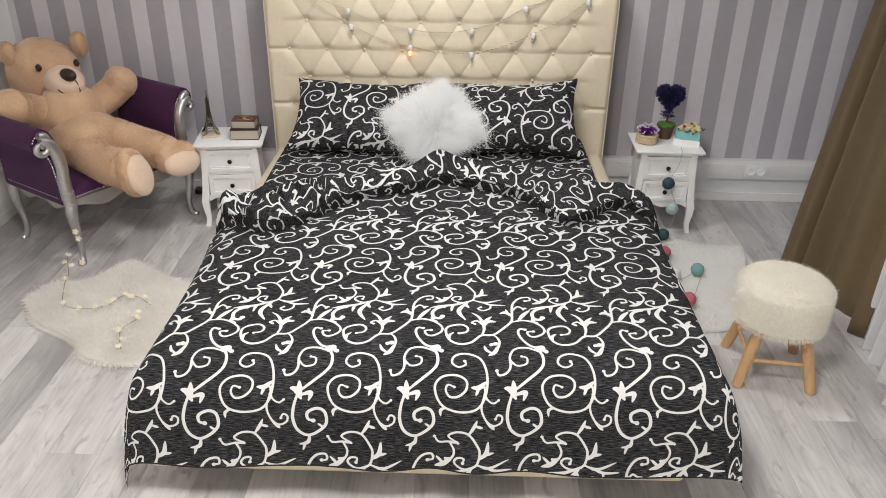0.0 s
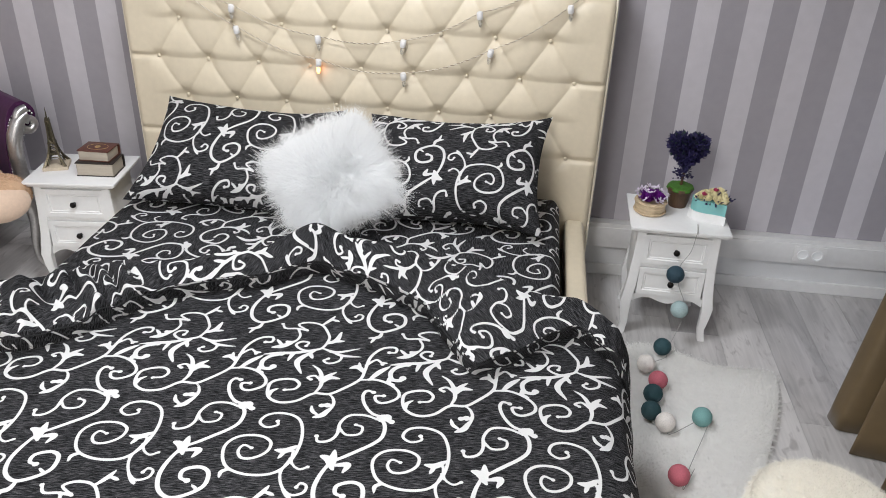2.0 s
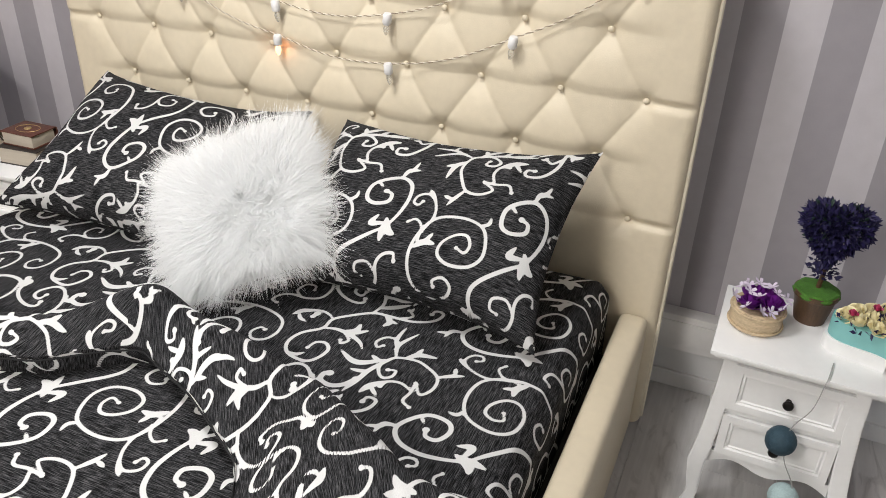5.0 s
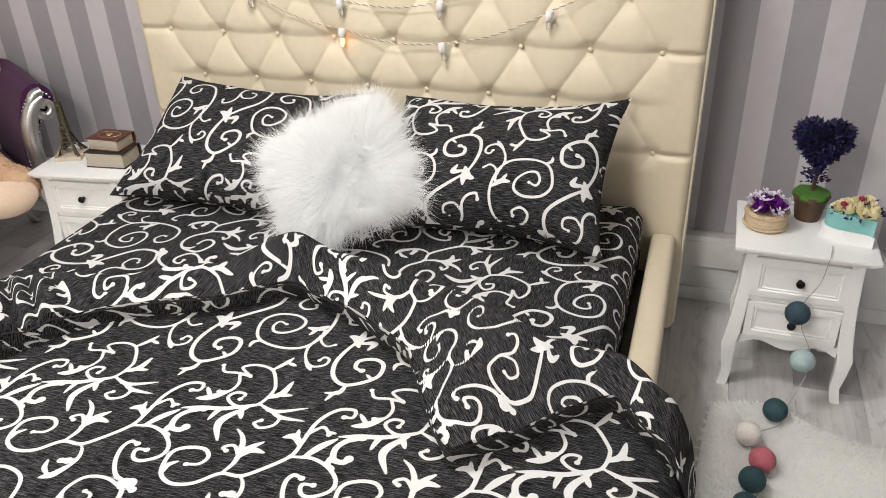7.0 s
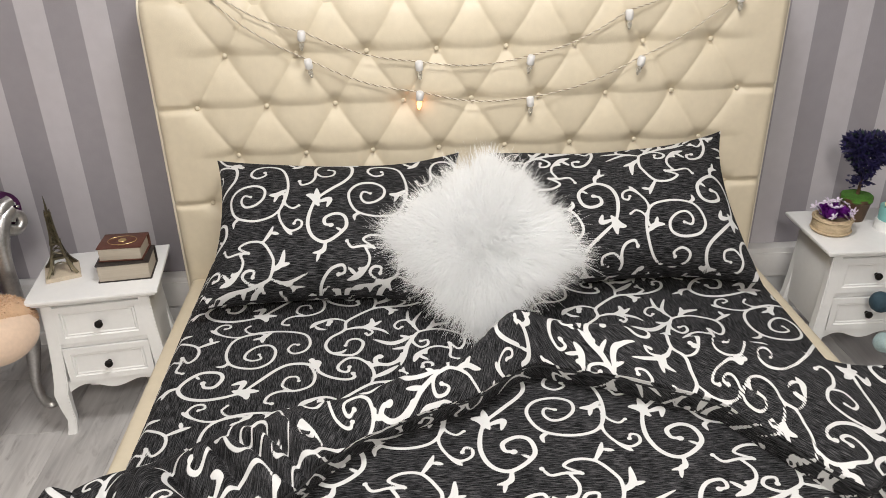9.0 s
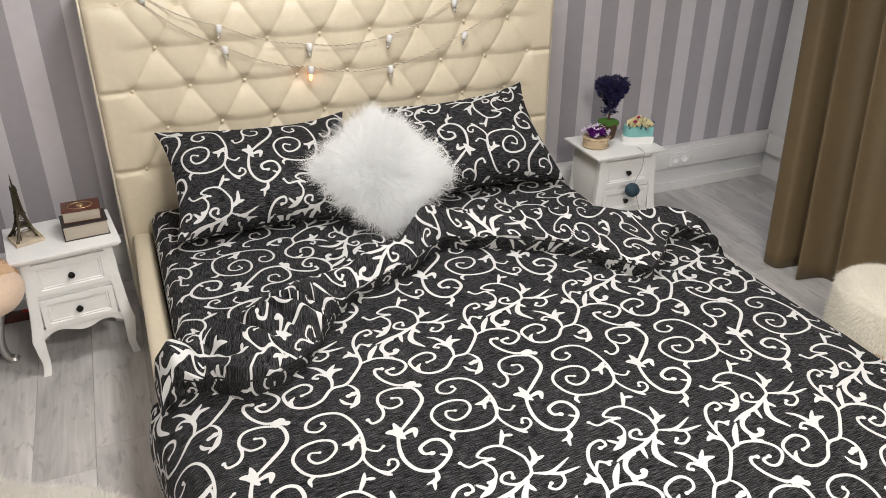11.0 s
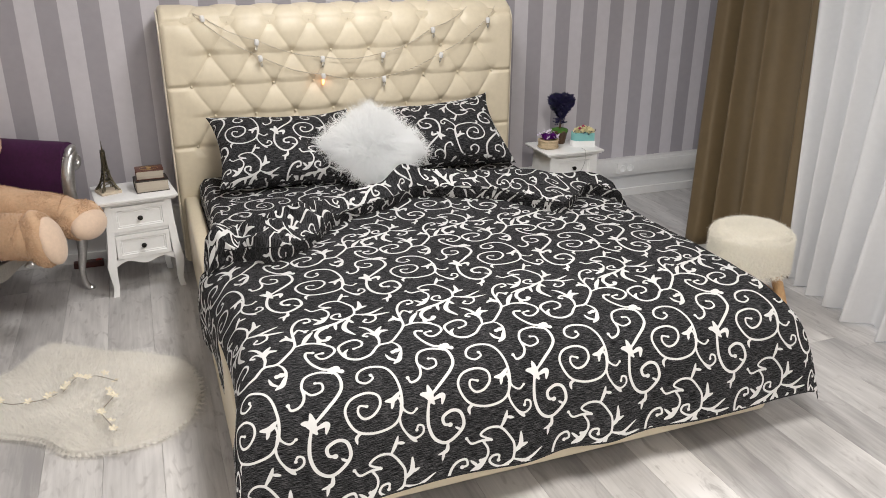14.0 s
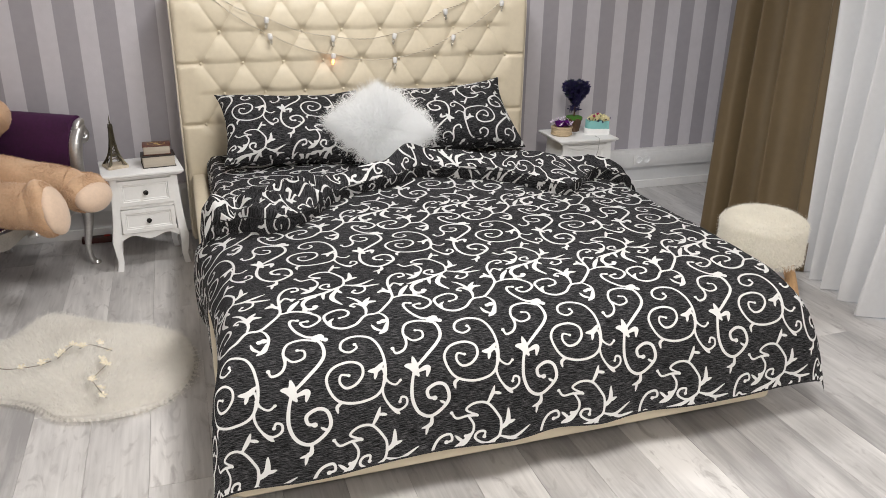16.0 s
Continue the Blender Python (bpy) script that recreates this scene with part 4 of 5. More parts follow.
def fur_rug(name, outline, thick, length, mat, label, category, n, seed, lay=0.6):
    poly = spline([(x, y, 0) for x, y in outline] + [(*outline[0], 0)], 8)[:-1, :2]
    mid = poly.mean(0)
    ob = thing(name, pose(mid[0], mid[1], 0), label, category)
    q = poly - mid
    rings = []
    for k, zz in ((1.0, 0.001), (1.01, thick * 0.4), (0.985, thick * 0.85), (0.93, thick), (0.6, thick * 1.1), (0.25, thick * 1.12)):
        rings.append(np.concatenate([q * k, np.full((len(q), 1), zz)], 1))
    V = np.concatenate(rings + [np.array([[0, 0, thick * 1.12]])])
    m = len(q)
    F = [[i * m + j, i * m + (j + 1) % m, (i + 1) * m + (j + 1) % m, (i + 1) * m + j] for i in range(len(rings) - 1) for j in range(m)]
    F += [[(len(rings) - 1) * m + j, (len(rings) - 1) * m + (j + 1) % m, len(V) - 1] for j in range(m)]
    hide = part("hide", mesh_from("hide", V, F, mat), mat, ob)
    rng = np.random.default_rng(seed)
    lo, hi = q.min(0), q.max(0)
    pts = rng.uniform(lo, hi, (n * 2, 2))
    pts = pts[inside(pts[:, 0], pts[:, 1], q)][:n]
    rim = q[rng.integers(0, m, n // 7)] * rng.uniform(0.97, 1.01, (n // 7, 1))
    allp = np.concatenate([pts, rim])
    z = np.concatenate([np.full(len(pts), thick), np.full(len(rim), thick * 0.55)])
    rad = allp / (np.abs(q).max(0) + 1e-9)
    flow = np.stack([np.sin(allp[:, 0] * 14 + allp[:, 1] * 6), np.cos(allp[:, 1] * 12 - allp[:, 0] * 7)], -1)
    edge = np.concatenate([np.zeros(len(pts)), np.ones(len(rim))])[:, None]
    xy = rad * (lay + 1.2 * edge) + flow * 0.40 + rng.normal(size=allp.shape) * 0.22
    dirs = np.concatenate([xy, (0.75 - 0.5 * edge) + 0 * xy[:, :1]], 1)
    me = strands("fur", np.concatenate([allp, z[:, None]], 1), dirs, rng.uniform(0.6, 1.15, len(allp)) * length, 0.0019, mat, droop=0.22, curl=0.3, seed=seed + 1, steps=2)
    part("fur", me, mat, hide)
    return ob


fur_rug("sheepskin_rug", [(-2.04, 3.12), (-1.96, 3.27), (-1.82, 3.30), (-1.70, 3.50), (-1.60, 3.46), (-1.46, 3.36), (-1.30, 3.28), (-1.16, 3.15), (-1.12, 2.90), (-1.21, 2.70), (-1.37, 2.64), (-1.55, 2.67), (-1.66, 2.79), (-1.78, 2.86), (-1.90, 2.93)], 0.025, 0.024, M_FUR_R, "ivory sheepskin rug with uneven edge on the floor", "rug", 62000, 11)
fur_rug("white_fur_rug", [(0.96, 3.92), (1.10, 3.95), (1.22, 3.90), (1.34, 3.85), (1.50, 3.85), (1.54, 3.80), (1.50, 3.60), (1.40, 3.34), (1.31, 3.08), (1.18, 3.02), (1.03, 3.02), (0.93, 3.2), (0.93, 3.6)], 0.028, 0.014, M_FUR_S, "white short-pile fur rug beside the bed", "rug", 48000, 13, lay=0.3)


# ---- bedside cabinets ----
def loft(rings_of, bm=None):
    """A solid through rectangles (x, y, z, half width, half depth)."""
    bm = bm or bmesh.new()
    prev = None
    for x, y, z, a, b in rings_of:
        ring = [bm.verts.new((x + sx * a, y + sy * b, z)) for sx, sy in ((-1, -1), (1, -1), (1, 1), (-1, 1))]
        if prev:
            for i in range(4):
                bm.faces.new((prev[i], prev[(i + 1) % 4], ring[(i + 1) % 4], ring[i]))
        else:
            bm.faces.new(ring[::-1])
        prev = ring
    bm.faces.new(prev)
    return bm


def panel_with_field(w, h, d, border):
    """A drawer front: a raised border round a sunk field with a small bead."""
    bm = boxed(w, d, h, 0, 0, -h / 2)
    front = [f for f in bm.faces if f.normal.y < -0.9]
    for inset, sink in ((0.0015, 0.0), (border, 0.0), (0.003, 0.0055), (0.005, -0.0025), (0.003, 0.003)):
        bmesh.ops.inset_region(bm, faces=front, thickness=inset, depth=-sink, use_even_offset=True)
    return bm


def nightstand(m, label):
    ob = thing("nightstand", m, label, "nightstand", "nightstands beside the bed")
    top = boxed(0.372, 0.312, 0.012, 0, 0, 0.478, 0.004)
    box(top, 0.352, 0.294, 0.010, 0, 0, 0.468, 0.004)
    part("tabletop", top, M_WHITE, ob)
    part("back_panel", boxed(0.27, 0.010, 0.29, 0, 0.125, 0.175), M_WHITE, ob)
    for sx in (-1, 1):
        part("side_panel", boxed(0.010, 0.22, 0.29, sx * 0.140, 0, 0.175, 0.002), M_WHITE, ob)
        for sy in (-1, 1):
            path = [(0.137, 0.118, 0.470, 0.016, 0.014), (0.140, 0.119, 0.36, 0.017, 0.015), (0.146, 0.121, 0.26, 0.0185, 0.016), (0.153, 0.124, 0.19, 0.020, 0.0175), (0.159, 0.128, 0.155, 0.0205, 0.018), (0.156, 0.127, 0.10, 0.0165, 0.015), (0.152, 0.125, 0.05, 0.0135, 0.0125), (0.157, 0.128, 0.015, 0.0135, 0.0125), (0.161, 0.130, 0.0, 0.0145, 0.0135)]
            leg = loft([(sx * x * (1.0 if sy < 0 else 0.88), sy * y, z, a, b) for x, y, z, a, b in path])
            bmesh.ops.bevel(leg, geom=[e for e in leg.edges if abs(e.verts[0].co.z - e.verts[1].co.z) > 0.01], offset=0.003, segments=2, affect="EDGES")
            part("leg", leg, M_WHITE, ob)
    for z in (0.458, 0.314):
        part("rail", boxed(0.262, 0.016, 0.016, 0, -0.118, z - 0.004, 0.002), M_WHITE, ob)
    # apron with a curved lower edge
    bm = bmesh.new()
    n = 25
    pts = []
    for i in range(n):
        x = -0.136 + 0.272 * i / (n - 1)
        u = abs(x) / 0.136
        pts.append((x, 0.163 - 0.012 * math.cos(u * math.pi * 1.6) - 0.010 * u ** 3))
    f = [bm.verts.new((x, -0.126, z)) for x, z in pts]
    g = [bm.verts.new((x, -0.126, 0.186)) for x, z in pts]
    f2 = [bm.verts.new((x, -0.108, z)) for x, z in pts]
    g2 = [bm.verts.new((x, -0.108, 0.186)) for x, z in pts]
    for i in range(n - 1):
        bm.faces.new((f[i], f[i + 1], g[i + 1], g[i]))
        bm.faces.new((f2[i + 1], f2[i], g2[i], g2[i + 1]))
        bm.faces.new((f2[i], f2[i + 1], f[i + 1], f[i]))
        bm.faces.new((g[i], g[i + 1], g2[i + 1], g2[i]))
    part("apron", bm, M_WHITE, ob)
    for z, h in ((0.390, 0.124), (0.248, 0.118)):
        dr = part("drawer", panel_with_field(0.250, h, 0.016, 0.017), M_WHITE, ob, m=pose(0, -0.125, z))
        knob = lathe([(0.0, 0), (0.0065, 0), (0.0055, 0.006), (0.010, 0.011), (0.0125, 0.016), (0.011, 0.021), (0.006, 0.024), (0.0, 0.0245)], 18)
        part("knob", knob, M_BLACK, dr, "small black metal knob", m=pose(0, -0.003, 0, 90, 0, 0))
    return ob


nightstand(pose(-1.283, 4.145, 0, 0, 0, 7), "white two-drawer nightstand holding a tower and books")
nightstand(pose(1.150, 4.190, 0, 0, 0, -1), "white two-drawer nightstand holding flowers and topiary")


# ---- things on the nightstands ----
M_STONE = material("travertine", (0.55, 0.47, 0.36), 0.6, var=0.2, scale=30)
M_PAGES = material("cream_pages", (0.44, 0.39, 0.32), 0.8, var=0.1, scale=3, stretch=(1, 1, 160))
M_BOOK_B = material("black_leather_cover", (0.028, 0.022, 0.020), 0.45, var=0.25, scale=20, bump=0.2, bump_scale=160)
M_BOOK_R = material("oxblood_leather_cover", (0.095, 0.030, 0.018), 0.42, var=0.3, scale=20, bump=0.2, bump_scale=160)
M_GILT = material("gilt", (0.62, 0.47, 0.22), 0.35, 0.9, var=0.2)


def tower():
    ob = thing("model_tower", pose(-1.395, 4.145, 0.490, 0, 0, 22), "bronze souvenir lattice tower on a stone base", "souvenir")
    part("base", boxed(0.098, 0.098, 0.014, 0, 0, 0, 0.002), M_STONE, ob, "pale stone base")
    half = lambda z: 0.006 + 0.036 * math.exp(-z / 0.062) * (1 - z / 0.30)
    for sx in (-1, 1):
        for sy in (-1, 1):
            pts = [(sx * half(z), sy * half(z), 0.013 + z) for z in np.linspace(0, 0.20, 18)]
            part("leg", tube(pts, resample([0.0065, 0.005, 0.0042, 0.0035, 0.0025], 18), 4), M_BRONZE, ob)
    for z, w, h in ((0.060, 0.019, 0.007), (0.106, 0.0125, 0.006), (0.196, 0.006, 0.006)):
        part("platform", boxed(2 * w + 0.008, 2 * w + 0.008, h, 0, 0, z, 0.001), M_BRONZE, ob)
    part("shaft", tube([(0, 0, 0.11), (0, 0, 0.20), (0, 0, 0.226), (0, 0, 0.258)], [0.006, 0.0045, 0.003, 0.0008], 6), M_BRONZE, ob)
    for k in range(4):
        arch = [(0.031 * math.cos(t), 0, 0.014 + 0.036 * math.sin(t)) for t in np.linspace(0.1, math.pi - 0.1, 12)]
        a = part("arch", tube(arch, 0.0022, 5), M_BRONZE, ob, m=pose(0, 0, 0, 0, 0, 90 * k) @ pose(0, -0.031, 0, -16, 0, 0))
    for k in range(4):
        bm = bmesh.new()
        for i in range(7):
            z0, z1 = 0.07 + 0.017 * i, 0.087 + 0.017 * i
            for s in (-1, 1):
                tube([(s * half(z0 - 0.013), -half(z0 - 0.013), z0), (-s * half(z1 - 0.013), -half(z1 - 0.013), z1)], 0.0013, 4, bm=bm)
        part("bracing", bm, M_BRONZE, ob, m=pose(0, 0, 0, 0, 0, 90 * k))


tower()


def book(m, w, d, h, cover, label):
    ob = thing("book", m, label, "book", "stack of books")
    part("page_block", boxed(w - 0.010, d - 0.008, h - 0.008, 0.003, 0, 0.004, 0.001), M_PAGES, ob, "cream page block")
    for z in (0, h - 0.004):
        part("board", boxed(w, d, 0.004, 0, 0, z, 0.0015), cover, ob)
    bm = bmesh.new()
    n = 10
    for y in (-d / 2, d / 2):
        for i in range(n + 1):
            t = -math.pi / 2 + math.pi * i / n
            bm.verts.new((-w / 2 - 0.006 * math.cos(t), y, h / 2 + h / 2 * math.sin(t)))
        for i in range(n + 1):
            t = -math.pi / 2 + math.pi * i / n
            bm.verts.new((-w / 2 + 0.004 - 0.006 * math.cos(t), y, h / 2 + (h / 2 - 0.003) * math.sin(t)))
    bm.verts.ensure_lookup_table()
    o, k = n + 1, 2 * (n + 1)
    for i in range(n):
        bm.faces.new([bm.verts[j] for j in (i, i + 1, k + i + 1, k + i)])
        bm.faces.new([bm.verts[j] for j in (o + i + 1, o + i, k + o + i, k + o + i + 1)])
        bm.faces.new([bm.verts[j] for j in (i + 1, i, o + i, o + i + 1)])
        bm.faces.new([bm.verts[j] for j in (k + i, k + i + 1, k + o + i + 1, k + o + i)])
    part("spine", bm, cover, ob)
    for y in (-0.3, 0.0, 0.3):
        part("spine_band", tube([(-w / 2 - 0.0065 * math.cos(t) + 0.0005, y * d, h / 2 + h / 2 * math.sin(t)) for t in np.linspace(-1.3, 1.3, 9)], 0.0012, 5), M_GILT, ob)
    return ob


book(pose(-1.195, 4.135, 0.490, 0, 0, -84), 0.115, 0.155, 0.058, M_BOOK_B, "thick closed book with worn black cover")
b2 = book(pose(-1.197, 4.145, 0.549, 0, 0, -88), 0.100, 0.130, 0.045, M_BOOK_R, "closed book with oxblood leather cover")
part("medallion", lathe([(0.0, 0), (0.012, 0), (0.011, 0.002), (0.0, 0.003)], 16), M_GILT, b2, "small gilt medallion", m=pose(0, 0, 0.0455))
part("medallion_frame", tube([(0.030 * math.cos(t), 0.042 * math.sin(t), 0.0455) for t in np.linspace(0, 6.28, 25)], 0.0009, 4), M_GILT, b2)

M_LEAF_P = material("indigo_leaves", (0.016, 0.012, 0.066), 0.6, var=0.5, scale=40)
M_LEAF_D = material("dark_green_leaves", (0.018, 0.040, 0.030), 0.6, var=0.4, scale=40)
M_POT = material("brown_clay", (0.085, 0.045, 0.022), 0.5, var=0.4, scale=25, stretch=(8, 8, 1))
M_MOSS = material("green_moss", (0.06, 0.17, 0.02), 0.9, var=0.4, scale=60, bump=0.8, bump_scale=300)
M_PETAL_P = material("purple_petals", (0.15, 0.008, 0.24), 0.6, var=0.25, scale=50)
M_PETAL_W = material("lilac_white_petals", (0.75, 0.66, 0.80), 0.6, var=0.1, scale=50)
M_PETAL_C = material("cream_petals", (0.88, 0.80, 0.50), 0.6, var=0.12, scale=50)
M_PETAL_R = material("rose_petals", (0.55, 0.06, 0.16), 0.6, var=0.2, scale=50)
M_TEAL = material("mint_card", (0.22, 0.50, 0.49), 0.6, var=0.05)
M_BARK = material("birch_bark_strips", (0.55, 0.43, 0.28), 0.7, var=0.4, scale=18, bump=0.4, stretch=(1, 1, 7))


def leaf_cloud(name, pts, normals, size, mat, seed):
    """Many small pointed leaves in one mesh, each with a folded midrib."""
    rng = np.random.default_rng(seed)
    V, F = [], []
    for p, nrm in zip(pts, normals):
        d = nrm + rng.normal(size=3) * 0.45
        d /= np.linalg.norm(d)
        s = np.cross(d, rng.normal(size=3))
        s /= np.linalg.norm(s)
        u = np.cross(d, s)
        L, W = size * rng.uniform(0.7, 1.3), size * 0.28
        b = len(V)
        V += [p, p + d * L * 0.5 + s * W + u * W * 0.4, p + d * L, p + d * L * 0.5 - s * W + u * W * 0.4, p + d * L * 0.5]
        F += [[b, b + 1, b + 4], [b + 1, b + 2, b + 4], [b + 2, b + 3, b + 4], [b + 3, b, b + 4]]
    return mesh_from(name, V, F, mat, smooth=False)


def topiary():
    ob = thing("heart_topiary", pose(1.160, 4.272, 0.490) @ Matrix.Scale(1.16, 4), "heart-shaped purple topiary in a brown pot", "potted plant")
    pot = part("pot", lathe([(0.0, 0), (0.030, 0), (0.034, 0.02), (0.040, 0.055), (0.044, 0.060), (0.044, 0.070), (0.038, 0.070), (0.036, 0.062), (0.0, 0.062)], 26), M_POT, ob, "brown clay pot")
    part("moss", lathe([(0.0, 0.058), (0.042, 0.060), (0.045, 0.066), (0.041, 0.074), (0.028, 0.078), (0.0, 0.076)], 26, lambda t: 1 + 0.05 * math.sin(t * 40)), M_MOSS, ob, "green moss collar")
    part("stem", tube([(0, 0, 0.07), (0.002, 0, 0.11), (0, 0, 0.155)], [0.005, 0.0045, 0.004], 8), M_POT, ob)
    rng = np.random.default_rng(3)
    pts, nrm = [], []
    while len(pts) < 2600:
        t = rng.uniform(0, 2 * math.pi)
        hx, hz = 16 * math.sin(t) ** 3, 13 * math.cos(t) - 5 * math.cos(2 * t) - 2 * math.cos(3 * t) - math.cos(4 * t)
        k = math.sqrt(rng.uniform(0.0, 1.0))
        yy = rng.choice((-1, 1)) * 0.036 * math.sqrt(max(0, 1 - k ** 4)) + rng.normal() * 0.003
        pts.append(np.array((hx * k * 0.0037, yy, 0.205 + hz * k * 0.0039)))
        v = np.array((hx * k / 16, yy / 0.022, hz * k / 14))
        nrm.append(v / (np.linalg.norm(v) + 0.3))
    part("heart_crown", leaf_cloud("heart_crown", pts[:2000], nrm[:2000], 0.017, M_LEAF_P, 4), M_LEAF_P, ob, "dense indigo purple leaflets")
    part("inner_leaves", leaf_cloud("inner_leaves", [p * np.array((0.93, 0.9, 1)) for p in pts[2000:]], nrm[2000:], 0.015, M_LEAF_D, 5), M_LEAF_D, ob)
    low = [np.array((rng.normal() * 0.010, rng.normal() * 0.010, rng.uniform(0.10, 0.135))) for _ in range(120)]
    part("lower_leaves", leaf_cloud("lower_leaves", low, [np.array((p[0] * 80, p[1] * 80, 0.3)) for p in low], 0.014, M_LEAF_P, 6), M_LEAF_P, ob)


topiary()


def rosette(r, mat, seed, petals=14):
    """A rose head: petals wound round a bud."""
    rng = random.Random(seed)
    V, F = [], []
    for i in range(petals):
        k = i / petals
        a = i * 2.4
        rad, h = r * (0.15 + 0.85 * k), r * (0.95 - 0.55 * k)
        w, n = 0.95 - 0.25 * k, 5
        b = len(V)
        for j in range(n):
            t = a + w * (j / (n - 1) - 0.5) * 2
            bow = 1 - (2 * j / (n - 1) - 1) ** 2
            V += [(rad * 0.45 * math.cos(t), rad * 0.45 * math.sin(t), 0.0), (rad * 0.9 * math.cos(t), rad * 0.9 * math.sin(t), h * 0.6), (rad * (1 + 0.12 * bow) * math.cos(t), rad * (1 + 0.12 * bow) * math.sin(t), h * (0.8 + 0.25 * bow) - 0.15 * r * k)]
        for j in range(n - 1):
            for q in range(2):
                c = b + j * 3 + q
                F.append([c, c + 3, c + 4, c + 1])
    return mesh_from("bloom", V, F, mat)


def small_bloom(r, mat):
    V, F = [(0, 0, 0.002)], []
    for i in range(5):
        a = i * 2 * math.pi / 5
        b = len(V)
        V += [(r * 0.55 * math.cos(a - 0.5), r * 0.55 * math.sin(a - 0.5), 0.003), (r * math.cos(a - 0.22), r * math.sin(a - 0.22), 0.005), (r * math.cos(a + 0.22), r * math.sin(a + 0.22), 0.005), (r * 0.55 * math.cos(a + 0.5), r * 0.55 * math.sin(a + 0.5), 0.003)]
        F.append([0, b, b + 1, b + 2, b + 3])
    return mesh_from("blossom", V, F, mat)


def flower_basket():
    ob = thing("flower_basket", pose(1.042, 4.190, 0.490) @ Matrix.Scale(1.18, 4), "small bark basket of purple and lilac flowers", "flower arrangement")
    part("basket", lathe([(0.0, 0), (0.045, 0), (0.050, 0.008), (0.050, 0.040), (0.047, 0.045), (0.042, 0.045), (0.042, 0.034), (0.0, 0.034)], 30, lambda t: 1 + 0.02 * math.sin(t * 90)), M_BARK, ob, "pale birch bark basket")
    for z in (0.008, 0.040):
        part("rim", tube([(0.051 * math.cos(t), 0.051 * math.sin(t), z) for t in np.linspace(0, 6.283, 31)], 0.003, 6), M_BARK, ob)
    rose = rosette(0.031, M_PETAL_P, 1)
    for x, y, z in ((-0.016, -0.014, 0.044), (0.020, -0.004, 0.046), (-0.010, 0.020, 0.046), (0.014, 0.026, 0.042)):
        part("rose", rose, M_PETAL_P, ob, "purple paper rose", m=pose(x, y, z, x * 500, y * 400, x * 3000))
    bl = small_bloom(0.014, M_PETAL_W)
    for i in range(16):
        a = i * 2.4
        r = 0.050 if i % 3 else 0.026
        x, y = r * math.cos(a), r * math.sin(a)
        part("blossom", bl, M_PETAL_W, ob, "white lilac blossom", m=pose(x, y, 0.078 if i % 3 == 0 else 0.060, -y * 900, x * 900, i * 40))


flower_basket()


def heart_box():
    ob = thing("flower_box", pose(1.274, 4.175, 0.490, 0, 0, 32) @ Matrix.Diagonal((1.15, 1.15, 1.45, 1.0)), "mint heart-shaped box filled with cream roses", "flower arrangement")

    def heart_prism(s, z0, z1):
        bm = bmesh.new()
        pts = [(s * 16 * math.sin(t) ** 3 / 16, s * (13 * math.cos(t) - 5 * math.cos(2 * t) - 2 * math.cos(3 * t) - math.cos(4 * t) + 2) / 15) for t in np.linspace(0, 2 * math.pi, 48, endpoint=False)]
        a, b = [bm.verts.new((x, y, z0)) for x, y in pts], [bm.verts.new((x, y, z1)) for x, y in pts]
        for i in range(48):
            bm.faces.new((a[i], a[(i + 1) % 48], b[(i + 1) % 48], b[i]))
        bm.faces.new(a[::-1])
        bm.faces.new(b)
        return bm

    part("lid_base", heart_prism(0.066, 0, 0.024), M_WHITE, ob, "white lower tray")
    part("box", heart_prism(0.061, 0.002, 0.056), M_TEAL, ob, "mint card box")
    cream, red = rosette(0.022, M_PETAL_C, 5), rosette(0.011, M_PETAL_R, 6)
    k = 0
    for x, y in ((-0.040, 0.022), (-0.012, 0.030), (0.016, 0.028), (0.042, 0.022), (-0.032, -0.004), (0.0, 0.002), (0.030, -0.006), (-0.014, -0.028), (0.014, -0.030), (0.0, -0.046)):
        k += 1
        part("rose", cream, M_PETAL_C, ob, "cream paper rose", m=pose(x, y, 0.056, -y * 500, x * 500, k * 50))
    for x, y in ((0.012, 0.014), (-0.046, 0.004)):
        part("bud", red, M_PETAL_R, ob, "pink rosebud", m=pose(x, y, 0.072))
    rng = np.random.default_rng(9)
    lp = [np.array((rng.uniform(-0.055, 0.055), rng.uniform(-0.045, 0.035), 0.058)) for _ in range(60)]
    part("foliage", leaf_cloud("foliage", lp, [np.array((p[0] * 12, p[1] * 12, 0.6)) for p in lp], 0.014, M_LEAF_P, 10), M_LEAF_P, ob)


heart_box()


